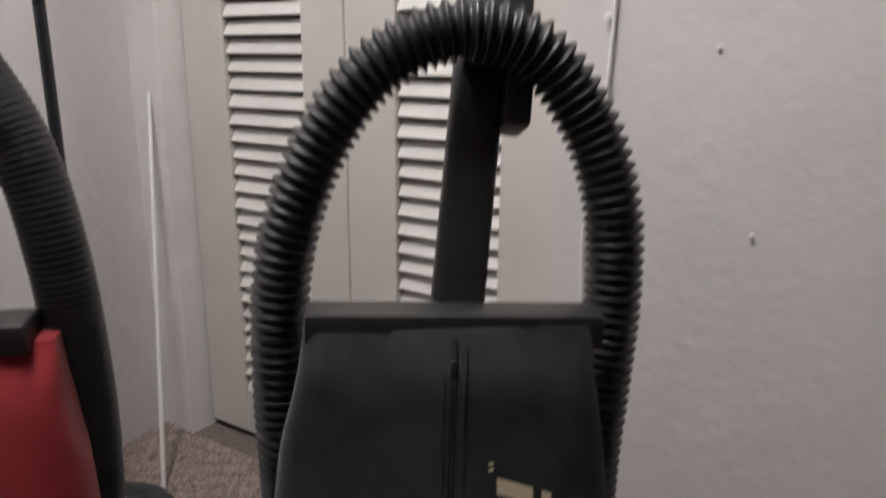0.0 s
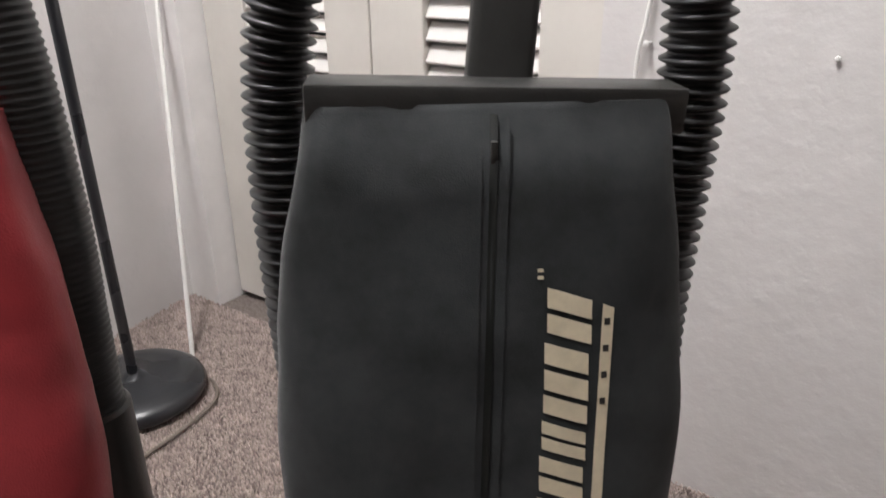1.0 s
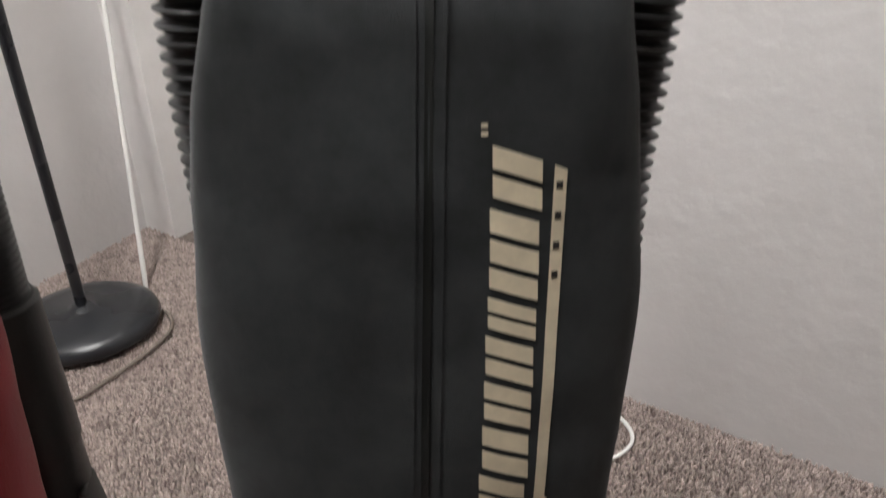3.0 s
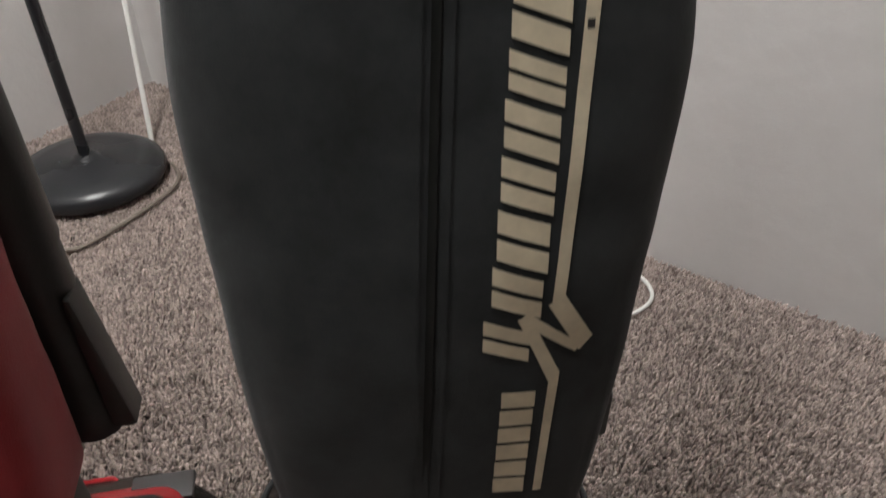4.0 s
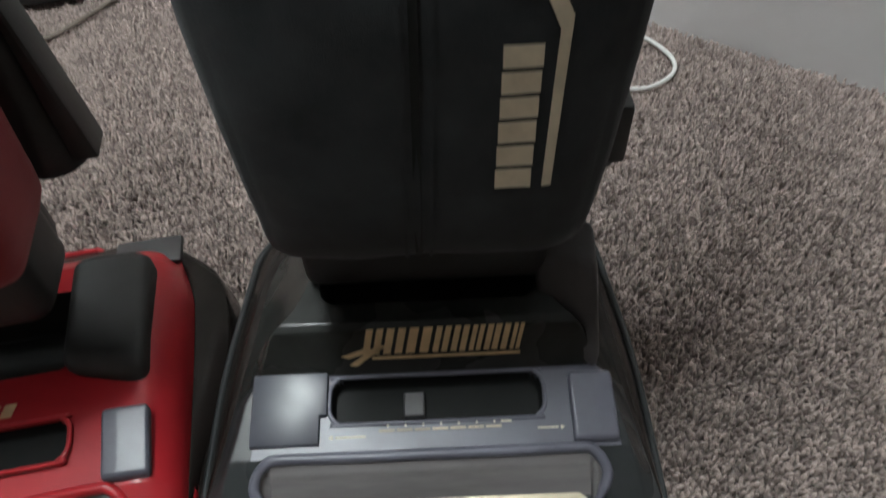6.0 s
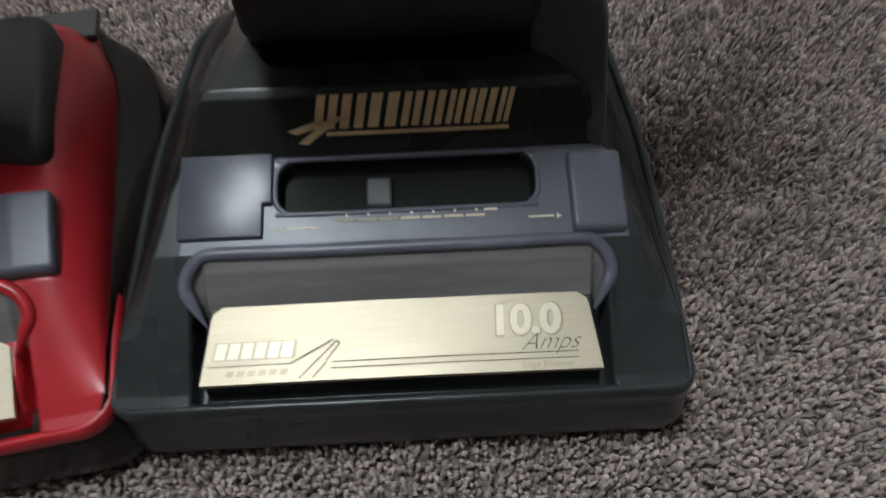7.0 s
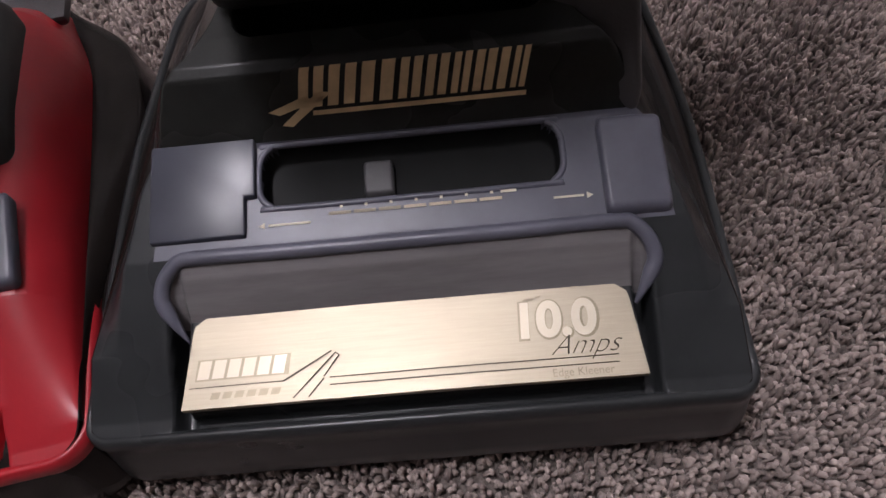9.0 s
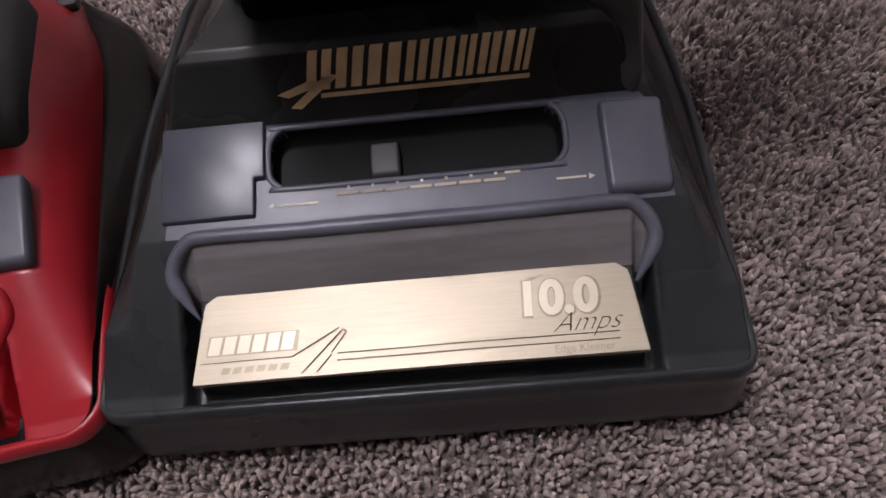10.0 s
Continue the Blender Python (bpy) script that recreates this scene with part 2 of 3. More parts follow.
def carpet():
    """The backing sheet and, where the walk passes, every tuft of the pile."""
    sheet = bmesh.new()
    bmesh.ops.create_grid(sheet, x_segments=40, y_segments=40, size=1, matrix=Matrix.Translation((0.1, -0.9, ROOTS)) @ Matrix.Diagonal((4.5, 4.0, 1, 1)))
    floor = part("floor", sheet, BACKING)
    tagged(floor, "grey-brown cut-pile carpet, slightly matted", "carpet", kind="structure")
    rng = np.random.default_rng(3)
    pitch = 0.0038
    gx, gy = np.meshgrid(np.arange(-1.0, 0.98, pitch), np.arange(-0.34, 1.75, pitch))
    x = (gx + rng.uniform(-0.48, 0.48, gx.shape) * pitch).ravel()
    y = (gy + rng.uniform(-0.48, 0.48, gy.shape) * pitch).ravel()
    inside = (N.x * x + N.y * y > WALL_D + 0.004) & (left_dir.y * (x - corner.x) - left_dir.x * (y - corner.y) < -0.004)
    covered = (np.abs(x) < 0.155) & (y > 0.03) & (y < 0.33)
    x, y = x[inside & ~covered], y[inside & ~covered]
    n = len(x)

    def waves(scale, seed, count=9):
        """A smooth random field over the floor, about -1 to 1."""
        r = np.random.default_rng(seed)
        k = r.normal(0, 1 / scale, (count, 2))
        return sum(np.sin(k[i, 0] * x + k[i, 1] * y + r.uniform(0, 6.28)) for i in range(count)) / math.sqrt(count)
    tall = 0.0098 + 0.0021 * waves(0.0022, 1, 16) + 0.0007 * waves(0.05, 2) + rng.normal(0, 0.0012, n)
    turn = 2.8 * waves(0.0028, 3, 14) + rng.uniform(-1.1, 1.1, n)
    lean = 0.0031 * (1 + 0.4 * waves(0.02, 4)) + rng.normal(0, 0.0014, n)
    lx, ly = lean * np.cos(turn), lean * np.sin(turn)
    thick = rng.uniform(0.0014, 0.0026, n)
    spin = rng.uniform(0, 1.57, n)
    co = np.empty((n, 9, 3), np.float32)
    for ring, (grow, up, slide) in enumerate(((0.75, 0.0, 0.0), (1.0, 0.72, 0.6))):
        for k in range(4):
            a = spin + k * math.pi / 2 + ring * 0.5
            co[:, ring * 4 + k, 0] = x + thick * grow * np.cos(a) + lx * slide
            co[:, ring * 4 + k, 1] = y + thick * grow * np.sin(a) + ly * slide
            co[:, ring * 4 + k, 2] = ROOTS + tall * up
    co[:, 8, 0], co[:, 8, 1], co[:, 8, 2] = x + lx, y + ly, ROOTS + tall
    first = (np.arange(n) * 9)[:, None, None]
    quads = (first + np.array([[k, (k + 1) % 4, 4 + (k + 1) % 4, 4 + k] for k in range(4)])).reshape(-1, 4)
    tips = (first + np.array([[4 + k, 4 + (k + 1) % 4, 8] for k in range(4)])).reshape(-1, 3)
    me = bpy.data.meshes.new("pile")
    me.vertices.add(n * 9)
    me.vertices.foreach_set("co", co.ravel())
    me.loops.add(quads.size + tips.size)
    me.loops.foreach_set("vertex_index", np.concatenate([quads.ravel(), tips.ravel()]).astype(np.int32))
    me.polygons.add(len(quads) + len(tips))
    me.polygons.foreach_set("loop_start", np.concatenate([np.arange(0, quads.size, 4), quads.size + np.arange(0, tips.size, 3)]).astype(np.int32))
    me.update(calc_edges=True)
    me.polygons.foreach_set("use_smooth", [True] * len(me.polygons))
    me.materials.append(CARPET)
    pile = new("pile", me)
    pile.parent = floor
    tagged(pile, "twisted grey-brown carpet tufts leaning in clumps", kind="stuff")


carpet()


# louvred bifold closet doors
def louvre_door(name, s0, s1, lou0, lou1):
    door = new(name)
    door.matrix_world = WALL_FRAME
    d0, d1 = DOOR_D - 0.028, DOOR_D
    part("stile", box(s0, lou0, d0, d1, 0.012, 2.02, 0.003), CREAM, door)
    part("stile", box(lou1, s1, d0, d1, 0.012, 2.02, 0.003), CREAM, door)
    part("bottom_rail", box(lou0, lou1, d0 + 0.001, d1 - 0.001, 0.012, 0.135, 0.003), CREAM, door)
    part("top_rail", box(lou0, lou1, d0 + 0.001, d1 - 0.001, 1.92, 2.02, 0.003), CREAM, door)
    bm = box(lou0 + 0.001, lou1 - 0.001, -0.019, 0.019, -0.0035, 0.0035, 0.002, 1)
    me = bpy.data.meshes.new("slat")
    bm.to_mesh(me)
    bm.free()
    me.materials.append(SLAT)
    for k in range(45):
        slat = new("slat", me)
        slat.parent = door
        slat.matrix_local = pose(0, (d0 + d1) / 2 - 0.002, 0.152 + 0.0402 * k, -58 + 1.2 * math.sin(k * 2.3), 0, 0.15 * math.sin(k * 5.1))
    tagged(door, "cream painted louvred bifold closet door panel, closed", "door", "closet doors", "structure")


louvre_door("door_1", -1.328, -0.8345, -1.192, -0.951)
louvre_door("door_2", -0.8315, -0.334, -0.706, -0.468)


# small things on the wall
def nail(s, z, r=0.004, out=0.012):
    m = WALL_FRAME @ pose(s, WALL_D, z, -90, 0, 0)
    bm = lathe([(0, -0.004), (r * 0.5, -0.004), (r * 0.5, out - 0.003), (r, out - 0.003), (r, out - 0.001), (r * 0.6, out), (0, out)], 14, m)
    return tagged(part("nail", bm, WHITE, None, "", True), "small white painted nail sticking out of the wall", "nail", "wall nails")


nail(-0.017, 0.728, 0.0035, 0.008)
nail(-0.256, 0.732, 0.0045, 0.022)
nail(-0.253, 1.036, 0.006, 0.014)
nail(-0.089, 0.991, 0.004, 0.006)


def wall_cord():
    pts = [on_wall(-0.247, WALL_D + 0.006, 1.30), on_wall(-0.244, WALL_D + 0.007, 1.05), on_wall(-0.252, WALL_D + 0.010, 0.86), on_wall(-0.262, WALL_D + 0.012, 0.76),
           on_wall(-0.27, WALL_D + 0.012, 0.69), on_wall(-0.262, WALL_D + 0.012, 0.50), on_wall(-0.25, WALL_D + 0.014, 0.2), on_wall(-0.24, WALL_D + 0.03, 0.03),
           (0.31, 0.79, 0.010), (0.338, 0.752, 0.010), (0.356, 0.712, 0.010), (0.352, 0.676, 0.011), (0.325, 0.650, 0.010), (0.29, 0.640, 0.010), (0.24, 0.655, 0.010)]
    v, f = sweep(pts, 0.0032, 8, 0.006)
    ob = mesh_object("cord", v, f, WHITE)
    return tagged(ob, "thin white cord hanging on the wall, looped on the carpet", "cord")


wall_cord()


def white_rod():
    v, f = sweep([(-0.570, 1.218, 0.004), (-0.592, 1.361, 0.46), (-0.614, 1.501, 0.92)], 0.0052, 12, 0.03)
    return tagged(mesh_object("rod", v, f, WHITE, angle=40), "slim white rod leaning in the corner on the carpet", "rod")


white_rod()


def floor_lamp():
    lamp = new("floor_lamp")
    lamp.matrix_world = pose(-0.637, 1.066, 0)
    base = [(0, 0.004), (0.118, 0.004), (0.136, 0.012), (0.141, 0.024), (0.136, 0.036), (0.120, 0.046), (0.09, 0.052), (0.03, 0.055), (0.022, 0.058), (0.016, 0.064), (0, 0.064)]
    part("base", lathe(base, 64), LAMP_BLACK, lamp, "glossy black domed round base", True, 60)
    part("pole", lathe([(0, 0.06), (0.0105, 0.06), (0.0105, 1.64), (0, 1.64)], 20), LAMP_BLACK, lamp, "", True)
    part("socket", lathe([(0, 1.63), (0.02, 1.63), (0.026, 1.66), (0.026, 1.70), (0, 1.70)], 24), LAMP_BLACK, lamp, "", True)
    part("bowl", lathe([(0, 1.70), (0.03, 1.70), (0.09, 1.725), (0.13, 1.77), (0.127, 1.772), (0.085, 1.732), (0, 1.712)], 40), LAMP_BLACK, lamp, "black metal uplight bowl", True, 50)
    tagged(lamp, "black metal floor lamp with a round domed base, switched off", "floor lamp")
    v, f = sweep([(-0.66, 0.86, 0.012), (-0.615, 0.835, 0.008), (-0.574, 0.842, 0.008), (-0.53, 0.905, 0.008), (-0.495, 0.965, 0.009), (-0.470, 1.032, 0.009), (-0.478, 1.085, 0.010), (-0.50, 1.115, 0.012)], 0.0035, 8, 0.006)
    tagged(mesh_object("lamp_cord", v, f, CORD_TAN), "thin tan power cord lying on the carpet", "cord")


floor_lamp()


def ceiling_light():
    light = new("ceiling_light")
    light.matrix_world = pose(-0.42, 0.24, CEILING)
    part("canopy", box(-0.12, 0.12, -0.40, 0.40, -0.03, 0, 0.006), WHITE, light, "", True)
    part("diffuser", box(-0.10, 0.10, -0.375, 0.375, -0.085, -0.029, 0.02, 3), GLASS, light, "glowing opal plastic cover", True)
    tagged(light, "long white ceiling light with an opal cover, lit", "ceiling light")


ceiling_light()


# ---------------------------------------------------------------- the upright cleaners
DEPTH, RIM_Z = 0.365, 0.062


def eased(y, xs, ys):
    """A table looked up with its corners rounded off."""
    return sum(np.interp(np.asarray(y, float) + k * 0.009, xs, ys) for k in (-2, -1, 0, 1, 2)) / 5


def base_width(y, red=False):
    """Half width of the base at y from its front; the red one swells at the rear wheels."""
    y = np.asarray(y, float)
    if red:
        w = eased(y, [0, 0.06, 0.10, 0.14, 0.18, 0.22, 0.27, 0.31, DEPTH], [0.168, 0.169, 0.173, 0.181, 0.189, 0.194, 0.193, 0.183, 0.155])
    else:
        w = eased(y, [0, 0.15, 0.2, 0.32, DEPTH], [0.1755, 0.180, 0.179, 0.168, 0.165])
    r, q = (0.020 if red else 0.012), 0.06
    front = np.where(y < r, r - np.sqrt(np.maximum(0, r * r - (r - np.minimum(y, r)) ** 2)), 0)
    back = np.where(y > DEPTH - q, q - np.sqrt(np.maximum(0, q * q - (np.maximum(y, DEPTH - q) - (DEPTH - q)) ** 2)), 0)
    return w - front - back


def hood_width(y, red=False):
    """Half width of the upper hood, where it meets the fender."""
    if red:
        return eased(y, [0, 0.2, 0.28, 0.30, DEPTH], [0.168, 0.168, 0.166, 0.158, 0.14])
    return eased(y, [0, 0.05, 0.1, 0.16, 0.28, DEPTH], [0.174, 0.170, 0.164, 0.158, 0.146, 0.11])


def crown_width(y, red=False):
    """Half width of the hood's flat top; from there it rolls down to the fender."""
    if red:
        return hood_width(y, True) - 0.034
    return eased(y, [0, 0.06, 0.1, 0.142, 0.160, 0.20, 0.24, DEPTH], [0.16, 0.155, 0.146, 0.139, 0.112, 0.090, 0.088, 0.08])


def rounded(x, y, x0, x1, y0, y1, r):
    """Signed distance to a rounded rectangle, minus inside."""
    dx = np.abs(x - (x0 + x1) / 2) - (x1 - x0) / 2 + r
    dy = np.abs(y - (y0 + y1) / 2) - (y1 - y0) / 2 + r
    return np.hypot(np.maximum(dx, 0), np.maximum(dy, 0)) + np.minimum(np.maximum(dx, dy), 0) - r


SLOT = (-0.0765, 0.0900, 0.1065, 0.1425, 0.0125)
PIT = (-0.082, 0.087, 0.183, 0.262, 0.014)
RECESS = (-0.129, 0.129, -0.05, 0.0835, 0.018)


def hood_z(x, y, red=False):
    x, y = np.asarray(x, float), np.asarray(y, float)
    a = np.abs(x)
    z = np.interp(y, [0, 0.008, 0.083, 0.10, 0.142, 0.1445, 0.147, 0.160, 0.166, 0.184, 0.27, 0.30, 0.345, DEPTH],
                  [0.066, 0.068, 0.106, 0.110, 0.121, 0.1255, 0.132, 0.158, 0.1615, 0.163, 0.165, 0.16, 0.12, 0.064])
    if red:
        z = np.interp(y, [0, 0.008, 0.083, 0.14, 0.20, 0.29, 0.31, 0.335, DEPTH], [0.066, 0.068, 0.104, 0.114, 0.124, 0.124, 0.110, 0.084, 0.064])
    # sides roll down onto the fenders
    w, c = hood_width(y, red), crown_width(y, red)
    roll = np.clip((a - c) / np.maximum(w - c, 1e-4), 0, 1)
    z = z - np.maximum(0, z - (0.072 if red else 0.084)) * (1 - np.sqrt(np.maximum(0, 1 - roll ** 2.2)) if red else 0.72 * roll + 0.28 * step01(roll))
    fend = np.minimum(z, 0.074 if red else 0.0845)
    u = np.clip((a - w) / np.maximum(base_width(y, red) - w, 1e-4), 0, 1)
    z = np.where(a > w, RIM_Z + (fend - RIM_Z) * (1 - u ** 1.8), z)
    # front recess with the plate bed, open to the front
    bed = np.interp(y, [0, 0.008, 0.0105, 0.056, 0.070, 0.0750, 0.084], [0.056, 0.056, 0.0775, 0.084, 0.0975, 0.1035, 0.107])
    groove = np.interp(y, [0, 0.045, 0.066, 0.084], [0.054, 0.058, 0.09, 0.107])
    bed = bed + (groove - bed) * step01((a - 0.1185) / 0.003)
    inside = step01(-rounded(x, y, *RECESS) / 0.004)
    z = z + (np.minimum(bed, z) - z) * inside
    z = z + 0.0012 * np.exp(-((rounded(x, y, *RECESS) + 0.001) / 0.003) ** 2) * (y > 0.03)
    z = z - 0.014 * step01(-(rounded(x, y, *SLOT) - 0.0010) / 0.0045)
    z = z - 0.05 * step01(-rounded(x, y, *PIT) / 0.004)
    return z


def grid_shell(names_masks, parent, red, step=0.0012):
    ys = np.concatenate([np.linspace(0.0, 0.022, 20, endpoint=False), np.arange(0.022, DEPTH, step), [DEPTH - 0.0005]])
    # columns that run along the seam between hood and fender
    us, seam = np.linspace(-1, 1, 351), 0.92
    wide = base_width(ys, red)[:, None]
    hood = np.minimum(hood_width(ys, red)[:, None], wide - 0.001)
    a = np.abs(us)[None, :]
    X = np.sign(us)[None, :] * np.where(a < seam, hood * a / seam, hood + (wide - hood) * (a - seam) / (1 - seam))
    outer = np.repeat((a > seam + 0.001), len(ys), 0)
    Y = np.repeat(ys[:, None], len(us), 1)
    Z = hood_z(X, Y, red)
    i = np.arange(X.size).reshape(X.shape)
    q = np.stack([i[:-1, :-1], i[:-1, 1:], i[1:, 1:], i[1:, :-1]], -1).reshape(-1, 4)
    co = np.stack([X, Y, Z], -1).reshape(-1, 3)
    cx, cy = co[q, 0].mean(1), co[q, 1].mean(1)
    on_fender = outer.ravel()[q].sum(1) > 1
    left = np.ones(len(q), bool)
    made = {}
    for name, mask, mat, label in names_masks:
        pick = left & (mask(cx, cy, on_fender) if mask else True)
        left &= ~pick
        qq = q[pick]
        used, inv = np.unique(qq, return_inverse=True)
        made[name] = mesh_object(name, co[used], [tuple(map(int, f)) for f in inv.reshape(-1, 4)], mat, parent, label)
    return made


def outline(n, edge):
    ys = 0.5 - 0.5 * np.cos(np.linspace(0, math.pi, n))
    ys = ys * DEPTH
    right = [(float(edge(y)), float(y)) for y in ys]
    left = [(-x, y) for x, y in reversed(right)]
    return right + left


def ring_loft(rings, edge=base_width, n=70):
    """Rings of (outward offset, z) about the base's outline."""
    pts = outline(n, edge)
    n = len(pts)
    nrm = []
    for i in range(n):
        a, b = pts[i - 1], pts[(i + 1) % n]
        d = Vector((b[0] - a[0], b[1] - a[1], 0))
        d = d.normalized() if d.length else Vector((0, 1, 0))
        nrm.append((d.y, -d.x))
    verts, faces = [], []
    for off, z in rings:
        verts += [(p[0] + off * m[0], p[1] + off * m[1], z) for p, m in zip(pts, nrm)]
    for k in range(len(rings) - 1):
        for i in range(n):
            j = (i + 1) % n
            faces.append((k * n + i, k * n + j, (k + 1) * n + j, (k + 1) * n + i))
    return verts, faces


def patch(name, poly, height, mat, parent, lift=0.0006, cells=(6, 6), label=""):
    """A flat print: the quadrilateral poly (four plan points) laid on a surface height(a, b) -> point."""
    p = [np.array(q, float) for q in poly]
    verts, faces = [], []
    nu, nv = cells
    for j in range(nv + 1):
        for i in range(nu + 1):
            u, v = i / nu, j / nv
            q = p[0] * (1 - u) * (1 - v) + p[1] * u * (1 - v) + p[2] * u * v + p[3] * (1 - u) * v
            verts.append(height(q[0], q[1], lift))
    for j in range(nv):
        for i in range(nu):
            a = j * (nu + 1) + i
            faces.append((a, a + 1, a + nu + 2, a + nu + 1))
    return mesh_object(name, verts, faces, mat, parent, label)


def on_hood(a, b, lift):
    e = 0.0015
    z = float(hood_z(a, b))
    sy = (float(hood_z(a, b + e)) - float(hood_z(a, b - e))) / (2 * e)
    n = Vector((0, -sy, 1)).normalized()
    return Vector((a, b, z)) + n * lift


def moulded(name, x0, x1, y0, y1, r, top, parent, mat, label="", edge=0.004, sink=0.006, n=26, warp=0.0):
    """A raised rounded key or pedal; top(x, y) gives its surface."""
    xs, ys = np.linspace(x0, x1, n), np.linspace(y0, y1, n)
    X, Y = np.meshgrid(xs, ys)
    # pull the corners in to a rounded outline
    dx, dy = X - np.clip(X, x0 + r, x1 - r), Y - np.clip(Y, y0 + r, y1 - r)
    l = np.maximum(np.hypot(dx, dy), 1e-9)
    m = np.maximum(np.abs(dx), np.abs(dy))
    X, Y = X - dx + dx * m / l, Y - dy + dy * m / l
    d = -rounded(X, Y, x0, x1, y0, y1, r)
    t = np.clip(1 - d / edge, 0, 1)
    Z = top(X, Y) - edge * (1 - np.sqrt(np.maximum(0, 1 - t ** 2)))
    Y = Y + warp * (x1 - X) / (x1 - x0) * (y1 - Y) / (y1 - y0)
    verts = np.stack([X, Y, Z], -1).reshape(-1, 3).tolist()
    faces = [(j * n + i, j * n + i + 1, (j + 1) * n + i + 1, (j + 1) * n + i) for j in range(n - 1) for i in range(n - 1)]
    rim = [i for i in range(n)] + [j * n + n - 1 for j in range(1, n)] + [(n - 1) * n + i for i in range(n - 2, -1, -1)] + [j * n for j in range(n - 2, 0, -1)]
    base = len(verts)
    verts += [[verts[i][0], verts[i][1], verts[i][2] - sink] for i in rim]
    k = len(rim)
    faces += [(rim[i], rim[(i + 1) % k], base + (i + 1) % k, base + i)[::-1] for i in range(k)]
    return mesh_object(name, verts, faces, mat, parent, label)


# the bag: half widths, front and centre at each height
BAG_Z = [0.256, 0.259, 0.263, 0.271, 0.280, 0.30, 0.34, 0.42, 0.50, 0.56, 0.60, 0.655, 0.70, 0.742, 0.760, 0.775, 0.80]
BAG_L = [-0.0885, -0.0925, -0.0945, -0.0935, -0.0942, -0.0960, -0.0992, -0.1085, -0.1152, -0.118, -0.117, -0.1135, -0.1065, -0.0960, -0.0910, -0.0885, -0.087]
BAG_R = [0.093, 0.098, 0.100, 0.1015, 0.105, 0.110, 0.1155, 0.1255, 0.1345, 0.1400, 0.1415, 0.137, 0.1315, 0.1255, 0.1230, 0.1212, 0.120]
BAG_F = [0.158, 0.149, 0.142, 0.136, 0.131, 0.128, 0.129, 0.136, 0.146, 0.158, 0.168, 0.182, 0.196, 0.207, 0.2155, 0.2275, 0.240]
BAG_B = [0.235, 0.246, 0.25, 0.25, 0.25, 0.25, 0.25, 0.252, 0.256, 0.26, 0.264, 0.27, 0.272, 0.272, 0.27, 0.268, 0.262]


def power(z):
    """How square the bag's cross-section is."""
    return float(np.interp(z, [0.24, 0.30, 0.52, 0.66, 0.775], [8.0, 4.6, 2.7, 2.8, 5.5]))


def soft(z, ys):
    """Values along the bag's height with the corners eased."""
    return sum(float(np.interp(z + k * 0.008, BAG_Z, ys)) for k in (-1, 0, 1)) / 3


def bag_wrinkle(x, z):
    q = noise.noise(Vector((x * 11, z * 7, 1.7))) * 0.0045 + noise.noise(Vector((x * 42, z * 22, 5.1))) * 0.0011
    pucker = float(np.interp(z, [0.735, 0.765, 0.785], [0.0, 1.0, 1.0]))
    return q + 0.0030 * pucker * (math.sin(x * 85 + 2.0 * math.sin(x * 31)) + 0.4 * math.sin(x * 190))


def bag_sides(z, wide):
    """Left and right edge of the bag; wide: a fuller lower end."""
    more = float(np.interp(z, [0.22, 0.27, 0.50, 0.62], [0.016, 0.020, 0.006, 0.0])) if wide else 0.0
    return soft(z, BAG_L) - more * 0.4, soft(z, BAG_R) + more


def bag_front(x, z, lift=0.0, wide=False):
    l, r = bag_sides(z, wide)
    f, b = soft(z, BAG_F), soft(z, BAG_B)
    u = min(0.999, abs(2 * (x - (l + r) / 2) / (r - l)))
    yc = (f + b) / 2
    p = power(z)
    y = yc - (yc - f) * (1 - u ** p) ** (1 / p)
    groove = 0.0022 * math.exp(-((x - zip_x(z)) / 0.004) ** 2)
    return Vector((x, y + bag_wrinkle(x, z) + groove - lift, z))


def zip_x(z):
    return 0.001 + (z - 0.25) * 0.034


def bag_mesh(name, mat, parent, label, wide=False):
    verts, faces = [], []
    n, rows = 140, 150
    for j in range(rows):
        z = 0.256 + (0.780 - 0.256) * j / (rows - 1)
        l, r = bag_sides(z, wide)
        f, b = soft(z, BAG_F), soft(z, BAG_B)
        for i in range(n):
            a = 2 * math.pi * i / n
            c, s = math.cos(a), math.sin(a)
            x = (l + r) / 2 + (r - l) / 2 * math.copysign(abs(c) ** (2 / power(z)), c)
            if s < 0:
                p = bag_front(x, z, 0.0, wide)
            else:
                p = Vector((x, (f + b) / 2 + (b - f) / 2 * abs(s) ** (2 / power(z)) + bag_wrinkle(x, z), z))
            if abs(c) > 0.8:
                p.x += math.copysign(bag_wrinkle(p.y * 1.5 + 3, z) * 0.6, c)
            verts.append(p)
    for j in range(rows - 1):
        for i in range(n):
            k = (i + 1) % n
            faces.append((j * n + i, j * n + k, (j + 1) * n + k, (j + 1) * n + i))
    faces.append(tuple(range(n))[::-1])
    faces.append(tuple((rows - 1) * n + i for i in range(n)))
    return mesh_object(name, verts, faces, mat, parent, label, angle=60)


def corrugated(r, amp, pitch):
    return lambda l: r + amp * (abs(math.sin(math.pi * l / pitch)) ** 2.4 - 0.5) * 2


